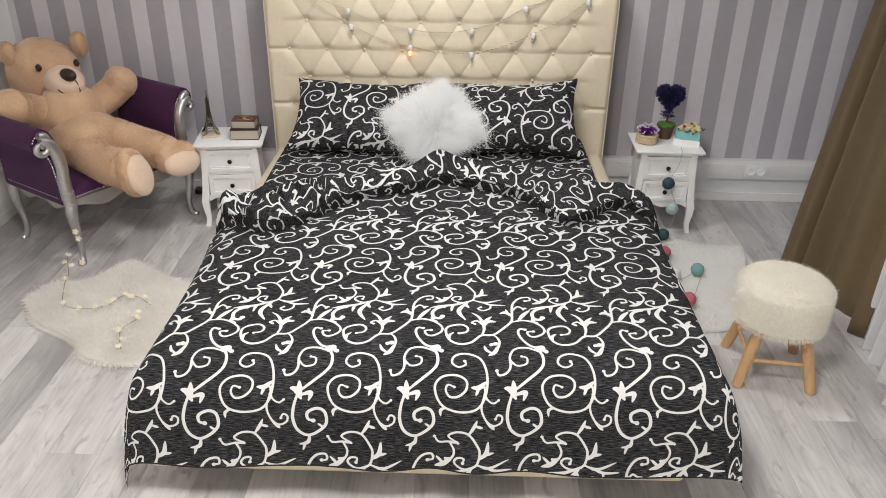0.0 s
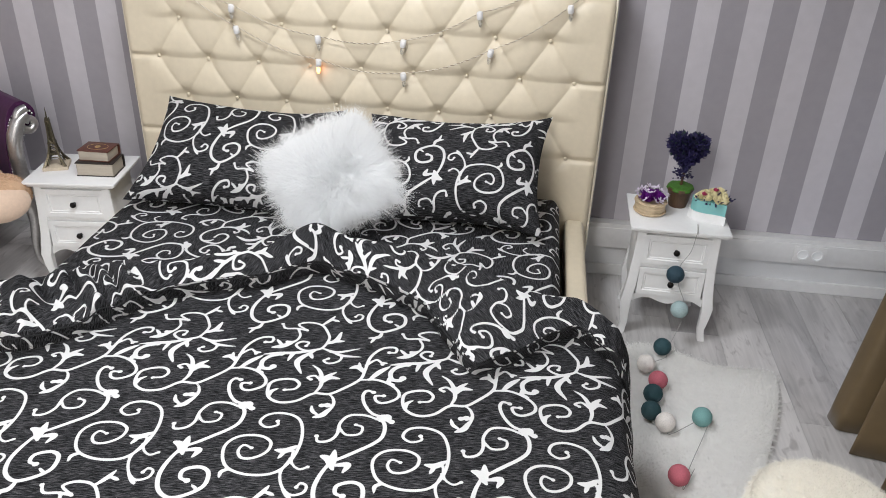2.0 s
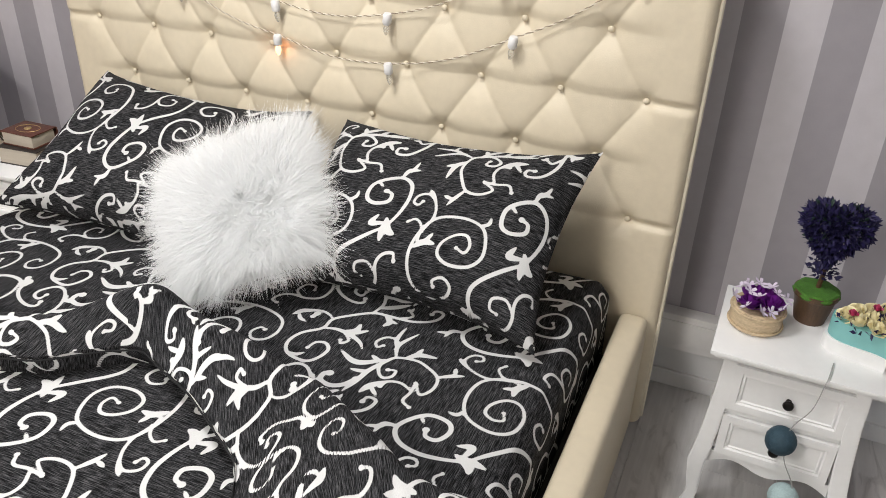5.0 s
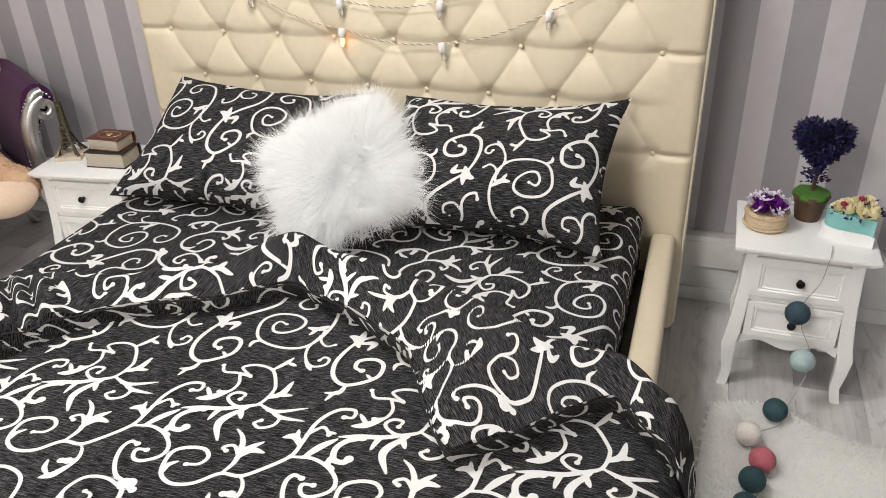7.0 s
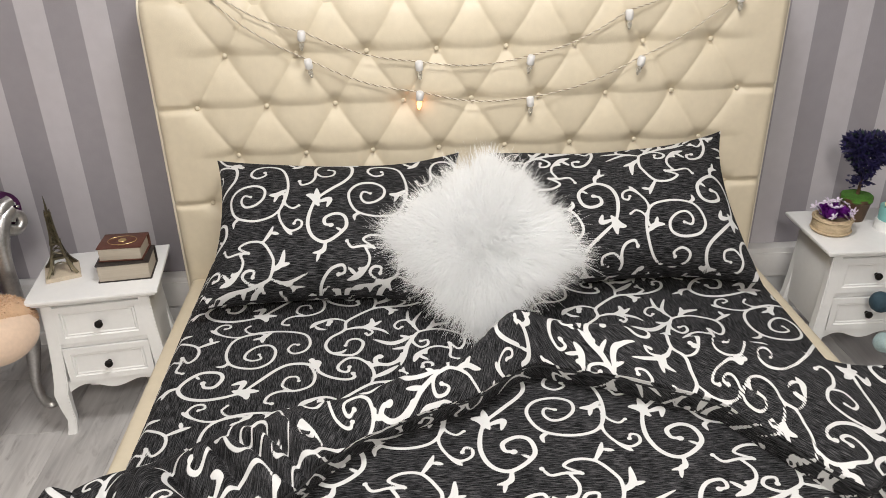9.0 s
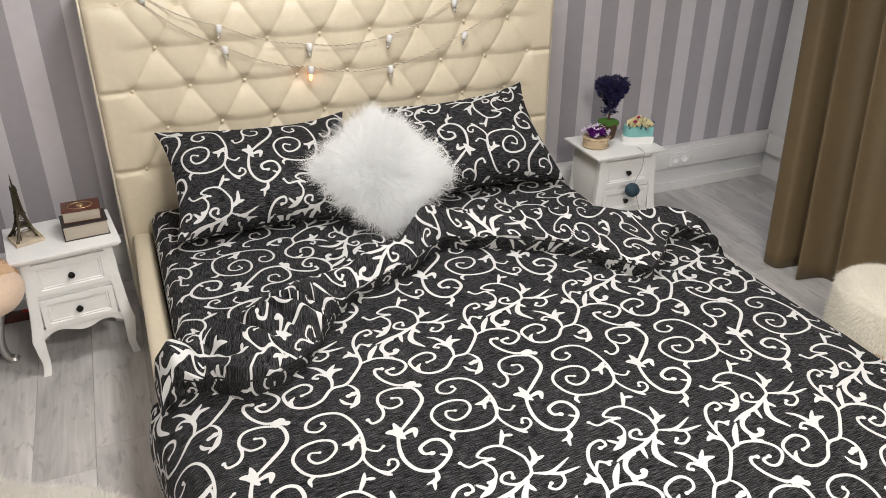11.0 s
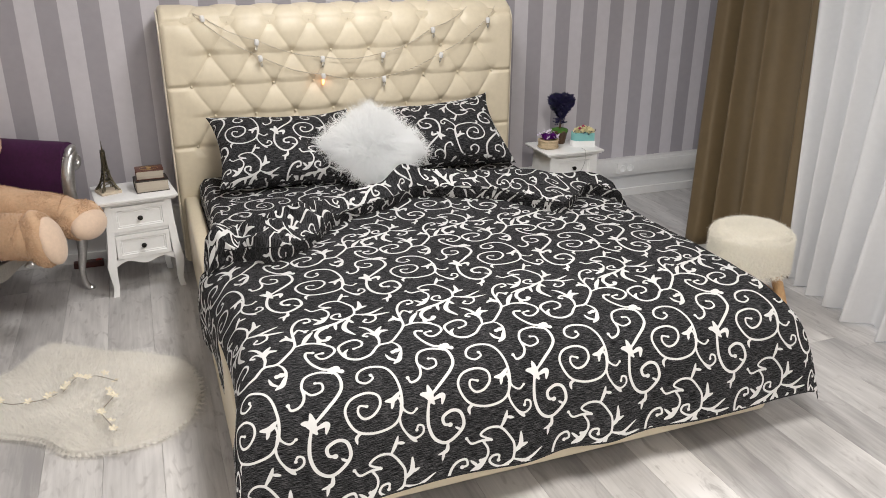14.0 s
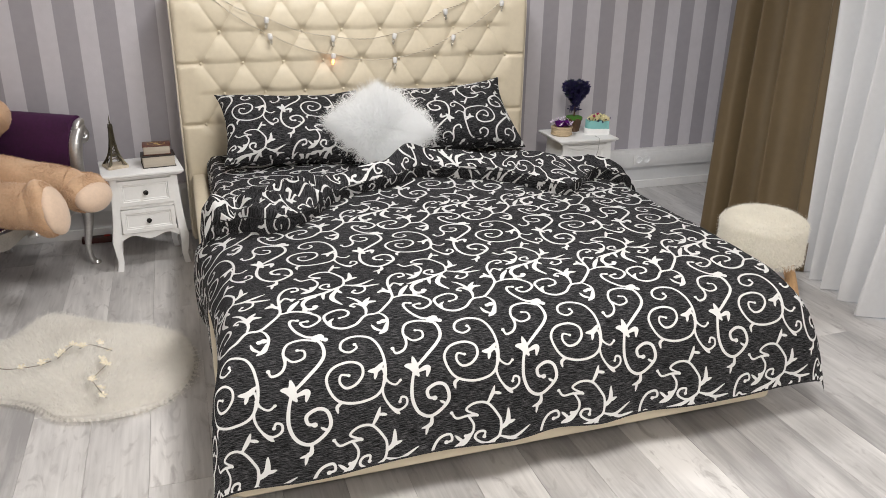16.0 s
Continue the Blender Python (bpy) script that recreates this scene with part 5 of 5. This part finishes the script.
# ---- string of cotton balls ----
def ball_string():
    tones = {"dark teal": (0.020, 0.060, 0.072), "slate blue": (0.024, 0.056, 0.080), "pale mint": (0.36, 0.47, 0.48), "mint": (0.17, 0.34, 0.33), "rose pink": (0.50, 0.13, 0.17), "white": (0.78, 0.74, 0.70)}
    mats = {k: material("cotton_" + k.replace(" ", "_"), v, 0.75, var=0.18, scale=30, bump=0.7, bump_scale=110) for k, v in tones.items()}
    ob = thing("cotton_ball_lights", pose(0, 0, 0), "string of coloured cotton balls hanging from the nightstand", "string lights")
    balls = [(1.150, 4.010, 0.318, "slate blue"), (1.188, 3.995, 0.172, "pale mint"), (1.128, 3.885, 0.066, "dark teal"), (1.055, 3.765, 0.066, "white"), (1.088, 3.670, 0.068, "rose pink"), (1.062, 3.590, 0.068, "dark teal"), (1.045, 3.495, 0.068, "dark teal"), (1.088, 3.445, 0.066, "white"), (1.215, 3.490, 0.068, "mint"), (1.100, 3.200, 0.068, "rose pink")]
    line = [(1.215, 4.10, 0.494), (1.205, 4.036, 0.496), (1.200, 4.020, 0.485), (1.190, 4.012, 0.42)]
    for x, y, z, c in balls:
        bm = bmesh.new()
        bmesh.ops.create_icosphere(bm, subdivisions=3, radius=0.034)
        for v in bm.verts:
            v.co *= 1 + 0.03 * noise.noise(v.co * 60 + Vector((x, y, z)) * 9)
        part("cotton_ball", bm, mats[c], ob, c + " cotton ball", m=pose(x, y, z, x * 900, y * 700, 0))
        line += [(x + 0.012, y + 0.004, z + 0.034), (x + 0.014, y - 0.02, z - 0.030)] if z > 0.1 else [(x + 0.03, y + 0.024, max(z - 0.010, 0.04)), (x + 0.012, y - 0.036, 0.045)]
    line += [(1.16, 3.26, 0.045)]
    part("cord", tube(spline(line, 5), 0.0013, 5), material("clear_grey_cord", (0.35, 0.35, 0.34), 0.4), ob, "thin grey cord")


ball_string()


# ---- bulb garlands on the headboard ----
def garland(points, lit, label):
    ob = thing("bulb_garland", pose(0, 0, 0), label, "string lights", "garlands on the headboard")
    path = []
    for (x0, z0), (x1, z1) in zip(points, points[1:]):
        for t in np.linspace(0, 1, 24, endpoint=False):
            path.append((x0 + (x1 - x0) * t, surf(z0 + (z1 - z0) * t) - 0.002, z0 + (z1 - z0) * t - 0.020 * math.sin(math.pi * t) * min(1, abs(x1 - x0) / 0.3)))
    x1, z1 = points[-1]
    path.append((x1, surf(z1), z1))
    path = spline(path, 3)
    for k, mt, nm in ((0.0, M_CORD_A, "cord_strand"), (math.pi, M_CORD_B, "cord_strand")):
        s = np.arange(len(path)) * 1.1 + k
        tw = path + np.stack([0 * s, np.cos(s), np.sin(s)], -1) * 0.0013
        part(nm, tube(tw, 0.0014, 5), mt, ob)
    for i, (x, z) in enumerate(points[1:-1]):
        tilt = (-8, 5, -3, 9, -6)[i % 5]
        so = part("bulb_holder", lathe([(0.0, 0.004), (0.009, 0.004), (0.0115, 0.0), (0.0115, -0.020), (0.0095, -0.024), (0.0, -0.024)], 14), M_TRIM, ob, "white bulb holder", m=pose(x, surf(z) - 0.014, z, 6, tilt, 0))
        part("bulb", lathe([(0.0, -0.024), (0.005, -0.025), (0.0075, -0.034), (0.0065, -0.044), (0.003, -0.052), (0.0, -0.054)], 12), M_LIT if i == lit else M_BULB, so, "glowing amber bulb" if i == lit else "clear glass bulb")


def surf(z):
    """How far forward the headboard's front stands at a height."""
    if z <= 1.2:
        return BED_Y - 0.010
    R = 0.24 / math.radians(125)
    t = math.asin(min(1, (z - 1.2) / (R + 0.02)))
    return BED_Y - 0.010 + (R + 0.03) * (1 - math.cos(t))


M_CORD_A = material("cream_cord", (0.72, 0.66, 0.55), 0.8)
M_CORD_B = material("taupe_cord", (0.30, 0.24, 0.17), 0.8)
M_BULB = material("clear_bulb_glass", (0.9, 0.9, 0.88), 0.05)
M_BULB.node_tree.nodes["Principled BSDF"].inputs["Transmission Weight"].default_value = 0.85
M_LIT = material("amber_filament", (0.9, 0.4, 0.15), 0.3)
M_LIT.node_tree.nodes["Principled BSDF"].inputs["Emission Color"].default_value = (1.0, 0.36, 0.10, 1)
M_LIT.node_tree.nodes["Principled BSDF"].inputs["Emission Strength"].default_value = 6.0
garland([(-0.90, 1.305), (-0.86, 1.29), (-0.61, 1.172), (-0.28, 1.075), (0.05, 1.080), (0.33, 1.200), (0.56, 1.305)], -1, "twisted cord with small white bulb holders, unlit")
garland([(-0.90, 1.30), (-0.60, 1.092), (-0.28, 0.985), (0.05, 0.955), (0.38, 1.065), (0.655, 1.240), (0.72, 1.30)], 1, "twisted cord with bulb holders, one amber bulb glowing")


# ---- wired blossom garland on the sheepskin ----
def twig_garland():
    ob = thing("blossom_garland", pose(0, 0, 0), "brown wire garland with cream blossoms on the rug", "garland")
    wire = material("brown_wire", (0.17, 0.13, 0.09), 0.6)
    pet = small_bloom(0.016, material("cream_blossom", (0.80, 0.72, 0.55), 0.7, var=0.1))
    runs = [[(-1.935, 3.37, 0.115), (-1.928, 3.345, 0.085), (-1.91, 3.30, 0.060), (-1.88, 3.19, 0.06), (-1.80, 3.02, 0.058), (-1.68, 2.99, 0.060), (-1.62, 3.02, 0.058)], [(-1.53, 3.09, 0.058), (-1.49, 3.10, 0.064), (-1.41, 3.04, 0.058)], [(-1.44, 2.96, 0.058), (-1.42, 2.93, 0.062), (-1.46, 2.84, 0.060), (-1.45, 2.78, 0.064), (-1.41, 2.69, 0.058)], [(-1.60, 3.03, 0.058), (-1.57, 3.09, 0.064), (-1.56, 3.12, 0.058)]]
    for x, y, z in ((-1.925, 3.478, 0.205), (-1.92, 3.480, 0.165), (-1.922, 3.470, 0.035)):
        part("blossom", pet, pet.materials[0], ob, "cream fabric blossom", m=pose(x, y, z, 75, 12, 30))
    for r in runs:
        part("wire", tube(spline(r, 8), 0.0014, 5), wire, ob, "thin brown wire")
        for i, p in enumerate(spline(r, 3)[::2]):
            part("blossom", pet, pet.materials[0], ob, "cream fabric blossom", m=pose(p[0] + 0.012 * math.sin(i * 4), p[1] + 0.012 * math.cos(i * 3), p[2] + 0.006, 20 * math.sin(i), 20 * math.cos(i * 2), i * 50))


twig_garland()


# ---- purple velvet bench with silver frame ----
CHAIR = pose(-1.965, 3.965, 0, 0, 0, 58)


def prism(outline, y0, y1, bm=None):
    """A solid with that outline in x and z, from y0 to y1."""
    bm = bm or bmesh.new()
    a, b = [bm.verts.new((x, y0, z)) for x, z in outline], [bm.verts.new((x, y1, z)) for x, z in outline]
    n = len(outline)
    for i in range(n):
        bm.faces.new((a[i], a[(i + 1) % n], b[(i + 1) % n], b[i]))
    bm.faces.new(a[::-1])
    bm.faces.new(b)
    return bm


def bench():
    ob = thing("armchair_bench", CHAIR, "purple velvet bench with scrolled arms and silver carved frame", "armchair")
    # seat: a plump pad on a shaped rail
    nx, ny = 50, 34
    x = np.linspace(-0.335, 0.335, nx)[:, None] + np.zeros((1, ny))
    y = np.linspace(-0.245, 0.255, ny)[None, :] + np.zeros((nx, 1))
    edge = (1 - (np.abs(x) / 0.335) ** 8) * (1 - (np.abs(y - 0.005) / 0.25) ** 8)
    top = np.stack([x, y, 0.345 + 0.065 * np.clip(edge, 0, 1) ** 0.35], -1)
    seat = part("seat", grid_mesh("seat", top, M_VELVET), M_VELVET, ob, "plump purple velvet seat")
    part("seat_base", boxed(0.69, 0.48, 0.05, 0, 0.005, 0.300, 0.01), M_VELVET, ob)

    def rail(length):
        n = 41
        up, lo = [], []
        for i in range(n):
            t = i / (n - 1) * 2 - 1
            up.append((t * length / 2, 0.352))
            lo.append((t * length / 2, 0.300 + 0.022 * math.cos(t * math.pi * 2) - 0.020 * math.exp(-(t / 0.16) ** 2)))
        return prism(up + lo[::-1], -0.016, 0.016)

    front = part("apron", rail(0.70), M_SILVER, ob, "silver carved apron", m=pose(0, -0.250, 0))
    back = part("apron", front.data, M_SILVER, ob, m=pose(0, 0.260, 0))
    sider = part("apron", rail(0.48), M_SILVER, ob, m=pose(0.352, 0.005, 0, 0, 0, 90))
    part("apron", sider.data, M_SILVER, ob, m=pose(-0.352, 0.005, 0, 0, 0, 90))
    # carved shell in the middle of the apron
    bm = bmesh.new()
    for k in range(-3, 4):
        a = k * 0.36
        tube([(0, 0, 0.005), (0.045 * math.sin(a), -0.012, -0.028 * math.cos(a)), (0.062 * math.sin(a), -0.006, -0.040 * math.cos(a))], [0.006, 0.010, 0.005], 8, bm=bm)
    part("carving", bm, M_SILVER, ob, "carved silver shell", m=pose(0, -0.268, 0.315))
    stud = lathe([(0.0, 0), (0.0058, 0), (0.0048, 0.0028), (0.0, 0.0042)], 8)
    stud_mesh = bpy.data.meshes.new("stud")
    stud.to_mesh(stud_mesh)
    stud.free()
    stud_mesh.materials.append(M_STUD)
    stud_mesh.shade_smooth()

    def studs(points, face):
        for p in points:
            part("stud", stud_mesh, M_STUD, ob, m=pose(*p) @ face)

    FRONT = pose(0, 0, 0, 90, 0, 0)
    studs([(-0.33 + 0.0138 * i, -0.2485, 0.360) for i in range(49)], FRONT)
    for sx in (-1, 1):
        # upholstered arm, rolled outwards along its top
        inner = [(0.330, 0.352), (0.331, 0.46), (0.336, 0.56), (0.350, 0.635), (0.374, 0.705), (0.412, 0.738), (0.452, 0.732), (0.480, 0.695), (0.476, 0.645), (0.448, 0.622), (0.420, 0.606), (0.402, 0.56), (0.392, 0.46), (0.388, 0.33), (0.332, 0.33)]
        outline = spline([(a, b, 0) for a, b in inner], 5)[:, [0, 1]]
        arm_bm = prism([(sx * a, b) for a, b in outline][:: sx], -0.225, 0.265)
        part("arm", arm_bm, M_VELVET, ob, "purple velvet rolled arm")
        # silver front post: scroll, sweep down to the seat, into the leg
        path = [(0.428, 0.650), (0.440, 0.668), (0.458, 0.660), (0.462, 0.636), (0.440, 0.618), (0.410, 0.632), (0.398, 0.668), (0.412, 0.702), (0.442, 0.712)]
        scroll = spline([(sx * a, -0.243, b) for a, b in path], 6)
        part("scroll", tube(scroll, resample([0.012, 0.013, 0.014, 0.016, 0.017, 0.018, 0.019, 0.020, 0.018], len(scroll)), 10), M_SILVER, ob, "carved silver scroll")
        post = spline([(sx * a, -0.246, b) for a, b in [(0.440, 0.690), (0.400, 0.665), (0.372, 0.605), (0.362, 0.53), (0.364, 0.45), (0.362, 0.39), (0.356, 0.33)]], 6)
        part("post", tube(post, resample([0.018, 0.026, 0.031, 0.030, 0.029, 0.032, 0.034], len(post)), 10), M_SILVER, ob, "carved silver arm post")
        for z, r in ((0.405, 0.026), (0.375, 0.022), (0.345, 0.029)):
            part("carving", lathe([(0.0, -0.012), (r * 0.7, -0.010), (r, 0.0), (r * 0.7, 0.010), (0.0, 0.012)], 12), M_SILVER, ob, "carved silver leaf", m=pose(sx * 0.360, -0.262, z, 60, 0, 0))
        line = spline([(sx * a, 0, b) for a, b in [(0.336, 0.36), (0.338, 0.46), (0.343, 0.56), (0.357, 0.632), (0.384, 0.684), (0.420, 0.708), (0.452, 0.701), (0.471, 0.676)]], 7)
        d = np.concatenate([[0], np.cumsum(np.linalg.norm(np.diff(line, axis=0), axis=1))])
        studs([(float(np.interp(k, d, line[:, 0])), -0.229, float(np.interp(k, d, line[:, 2]))) for k in np.arange(0.01, d[-1], 0.0142)], FRONT)
        outer = spline([(sx * a, 0, b) for a, b in [(0.386, 0.36), (0.390, 0.46), (0.400, 0.56), (0.416, 0.60)]], 7)
        d2 = np.concatenate([[0], np.cumsum(np.linalg.norm(np.diff(outer, axis=0), axis=1))])
        studs([(float(np.interp(k, d2, outer[:, 0])), -0.229, float(np.interp(k, d2, outer[:, 2]))) for k in np.arange(0.0, d2[-1], 0.0142)], FRONT)
        studs([(sx * 0.3895, -0.20 + 0.0145 * i, 0.362) for i in range(31)], pose(0, 0, 0, 0, sx * 90, 0))
        for sy, yy in ((-1, -0.245), (1, 0.25)):
            leg = spline([(sx * 0.352, yy, 0.345), (sx * 0.368, yy + sy * 0.012, 0.29), (sx * 0.366, yy + sy * 0.010, 0.21), (sx * 0.352, yy, 0.11), (sx * 0.356, yy + sy * 0.002, 0.04), (sx * 0.374, yy + sy * 0.016, 0.0)], 6)
            lp = part("leg", tube(leg, resample([0.030, 0.031, 0.023, 0.016, 0.015, 0.019], len(leg)), 10), M_SILVER, ob, "silver cabriole leg")
            part("foot", lathe([(0.0, 0), (0.020, 0), (0.023, 0.009), (0.017, 0.020), (0.0, 0.024)], 12), M_SILVER, lp, m=pose(sx * 0.374, yy + sy * 0.016, 0))


bench()


# ---- large plush bear on the bench: one plain mesh ----
def plush_bear():
    rng = np.random.default_rng(17)
    V, F, MI = [], [], []
    roots, dirs = [], []

    def swirl(p):
        """The lie of the pile, ruffled in tufts."""
        k = p * 19 + 2.5 * np.sin(p[:, ::-1] * 11)
        return np.stack([0.25 + 0.5 * np.sin(k[:, 1] + 2 * np.sin(k[:, 2])), -0.1 + 0.5 * np.sin(k[:, 0] + 1.7 * k[:, 2]), -0.5 + 0.5 * np.sin(k[:, 0] - k[:, 1])], -1)

    def add(verts, faces, mi):
        b = sum(len(v) for v in V)
        V.append(verts)
        F.append(faces + b)
        MI.append(np.full(len(faces), mi))

    def blob(c, r, rot=(0, 0, 0), mi=0, fur=0, seed=0, nu=40, nv=24, lump=0.03):
        th = np.linspace(0, 2 * math.pi, nu, endpoint=False)[:, None]
        ph = np.linspace(0.02, math.pi - 0.02, nv)[None, :]
        unit = np.stack([np.cos(th) * np.sin(ph), np.sin(th) * np.sin(ph), np.cos(ph) + 0 * th], -1).reshape(-1, 3)
        k = 1 + lump * (np.sin(unit[:, 0] * 5 + seed) * np.cos(unit[:, 1] * 4 + seed * 2) + 0.5 * np.sin(unit[:, 2] * 9 + unit[:, 0] * 6 + seed))
        R = np.array(Euler([radians(a) for a in rot]).to_matrix())
        P = (unit * k[:, None] * np.array(r)) @ R.T + np.array(c)
        idx = np.arange(nu * nv).reshape(nu, nv)
        nx = np.roll(idx, -1, axis=0)
        add(P, np.stack([idx[:, :-1], idx[:, 1:], nx[:, 1:], nx[:, :-1]], -1).reshape(-1, 4), mi)
        fur *= 6
        if fur:
            u = rng.normal(size=(fur, 3))
            u /= np.linalg.norm(u, axis=1, keepdims=True)
            roots.append((u * np.array(r)) @ R.T * 0.995 + np.array(c))
            n = (u / np.array(r)) @ R.T
            dirs.append(0.55 * n / np.linalg.norm(n, axis=1, keepdims=True) + rng.normal(size=(fur, 3)) * 0.40 + swirl(roots[-1]))

    def limb(points, radii, fur, seed):
        """A soft limb: a swept round section with rounded ends."""
        p = spline(points, 8)
        rr = np.array(resample(radii, len(p)))
        n, m = len(p), 28
        tan = np.gradient(p, axis=0)
        tan /= np.linalg.norm(tan, axis=1, keepdims=True)
        s1 = np.cross(tan, np.array((0, 0, 1.0)))
        s1 /= np.linalg.norm(s1, axis=1, keepdims=True)
        s2 = np.cross(s1, tan)
        th = np.linspace(0, 2 * math.pi, m, endpoint=False)
        lump = 1 + 0.03 * np.sin(np.arange(n)[:, None] * 0.5 + 2 * th[None, :] + seed)
        ring = (np.cos(th)[None, :, None] * s1[:, None] + np.sin(th)[None, :, None] * s2[:, None])
        P = p[:, None] + ring * (rr[:, None] * lump)[..., None]
        idx = np.arange(n * m).reshape(n, m)
        nx = np.roll(idx, -1, axis=1)
        add(P.reshape(-1, 3), np.stack([idx[:-1], nx[:-1], nx[1:], idx[1:]], -1).reshape(-1, 4), 0)
        for i in (0, -1):
            blob(p[i], (rr[i],) * 3, seed=seed, fur=fur // 5, nu=26, nv=16, lump=0.02)
        fur *= 6
        i, j = rng.integers(0, n, fur), rng.integers(0, m, fur)
        u, v = rng.uniform(0, 1, (fur, 1)), rng.uniform(0, 1, (fur, 1))
        i2, j2 = np.minimum(i + 1, n - 1), (j + 1) % m
        roots.append((P[i, j] * (1 - u) + P[i2, j] * u) * (1 - v) + (P[i, j2] * (1 - u) + P[i2, j2] * u) * v)
        dirs.append(0.55 * ring[i, j] + rng.normal(size=(fur, 3)) * 0.40 + swirl(roots[-1]))

    # head, ears, muzzle; the face looks down the room
    blob((-2.320, 4.240, 0.805), (0.215, 0.180, 0.185), (0, 0, -30), fur=3000, seed=1)
    for c in ((-2.440, 4.14, 0.925), (-2.13, 4.32, 0.945)):
        blob(c, (0.065, 0.040, 0.065), (0, 0, -35), fur=500, seed=2)
    blob((-2.145, 4.105, 0.790), (0.122, 0.095, 0.088), (0, 0, -30), mi=1, seed=3, lump=0.01)
    blob((-2.080, 4.035, 0.848), (0.056, 0.032, 0.034), (0, 0, -30), mi=2, seed=4, lump=0.0, nu=20, nv=12)
    for c in ((-2.235, 4.045, 0.880), (-2.075, 4.140, 0.885)):
        blob(c, (0.019, 0.015, 0.020), (0, 0, -35), mi=2, lump=0.0, nu=14, nv=10)
    # body leaning back, belly
    blob((-2.150, 4.090, 0.600), (0.195, 0.180, 0.170), (0, -25, -30), fur=2600, seed=5)
    blob((-2.030, 3.990, 0.510), (0.195, 0.200, 0.140), (0, -18, -30), fur=2600, seed=6)
    # arms over the rolled arms of the bench
    limb([(-2.04, 4.20, 0.64), (-1.97, 4.27, 0.69), (-1.93, 4.31, 0.735)], [0.085, 0.080, 0.090], 1300, 7)
    limb([(-2.24, 4.00, 0.65), (-2.27, 3.88, 0.71), (-2.28, 3.79, 0.745)], [0.085, 0.080, 0.092], 1300, 8)
    # legs and feet with pale soles
    limb([(-2.00, 3.90, 0.48), (-1.875, 3.79, 0.460), (-1.705, 3.68, 0.462)], [0.115, 0.105, 0.095], 2200, 9)
    limb([(-1.90, 4.04, 0.50), (-1.75, 3.99, 0.485), (-1.59, 3.945, 0.458)], [0.110, 0.100, 0.092], 2200, 10)
    blob((-1.660, 3.660, 0.456), (0.070, 0.092, 0.125), (0, -14, -22), fur=1500, seed=11)
    blob((-1.617, 3.642, 0.449), (0.040, 0.078, 0.108), (0, -14, -22), mi=1, seed=12, lump=0.0)
    blob((-1.520, 3.920, 0.440), (0.075, 0.120, 0.088), (0, -18, -38), fur=1500, seed=13)
    blob((-1.485, 3.888, 0.426), (0.050, 0.105, 0.072), (0, -18, -38), mi=1, seed=14, lump=0.0)
    # stitched mouth
    ahead, aside = np.array((0.68, -0.73, 0.0)), np.array((0.73, 0.68, 0.0))
    turn = np.array(Euler((0, 0, radians(-30))).to_matrix())

    def on_muzzle(p, q):
        d = turn.T @ (ahead + p * aside + q * np.array((0, 0, 1.0)))
        return np.array((-2.145, 4.105, 0.790)) + 1.01 * turn @ (d / np.linalg.norm(d / np.array((0.122, 0.095, 0.088))))

    smile = [on_muzzle(p, -0.46 + 0.62 * (p + 0.05) ** 2) for p in np.linspace(-0.75, 0.40, 12)] + [on_muzzle(0.34, -0.2), on_muzzle(0.26, 0.15), on_muzzle(0.16, 0.40)]
    mouth = tube(smile, 0.0034, 6)
    mv = np.array([v.co for v in mouth.verts])
    mouth.verts.index_update()
    mf = np.array([[v.index for v in f.verts] for f in mouth.faces if len(f.verts) == 4])
    add(mv, mf, 2)
    mouth.free()
    # plush pile
    R, D = np.concatenate(roots), np.concatenate(dirs)
    D /= np.linalg.norm(D, axis=1, keepdims=True)
    s = np.cross(D, rng.normal(size=D.shape))
    s /= np.linalg.norm(s, axis=1, keepdims=True)
    L = rng.uniform(0.004, 0.0095, len(R))[:, None]
    pile = np.stack([R - s * 0.0010, R + s * 0.0010, R + D * L + s * 0.0004, R + D * L - s * 0.0004], 1).reshape(-1, 3)
    add(pile, np.arange(len(pile)).reshape(-1, 4), 0)
    me = bpy.data.meshes.new("plush_bear")
    me.from_pydata(np.concatenate(V).tolist(), [], np.concatenate(F).tolist())
    for m in (M_BEAR, M_PAD, M_NOSE):
        me.materials.append(m)
    me.polygons.foreach_set("material_index", np.concatenate(MI).astype(np.int32))
    me.shade_smooth()
    me.update()
    tagged(new("plush_bear", me), "large tan plush bear reclining on the purple bench", "stuffed toy")


plush_bear()

# ---- floor planks ----
floor = structure("floor", boxed(W_IN + 2 * T, W_LEN + 2 * T, 0.1, MIDX, MIDY, -0.108), material("floor_underlay", (0.30, 0.28, 0.27), 0.8), "whitewashed grey laminate floor", "floor")
PW, PL = 0.19, 1.28
plank_mesh = {}


def plank(x, y0, y1, i):
    key = round(y1 - y0, 3)
    if key not in plank_mesh:
        bm = boxed(PW - 0.0007, key - 0.0007, 0.008, 0, 0, -0.008, 0.0009, seg=1)
        me = bpy.data.meshes.new("plank")
        bm.to_mesh(me)
        bm.free()
        me.materials.append(M_FLOOR)
        plank_mesh[key] = me
    part("plank", plank_mesh[key], M_FLOOR, floor, m=pose(x, (y0 + y1) / 2, 0))


rng = random.Random(4)
for i in range(int(W_IN / PW) + 1):
    x = WALL_L + PW * (i + 0.5)
    y = WALL_F - round(rng.uniform(0.1, 1.2), 1)
    while y < WALL_Y:
        plank(x, max(y, WALL_F), min(y + PL, WALL_Y), i)
        y += PL
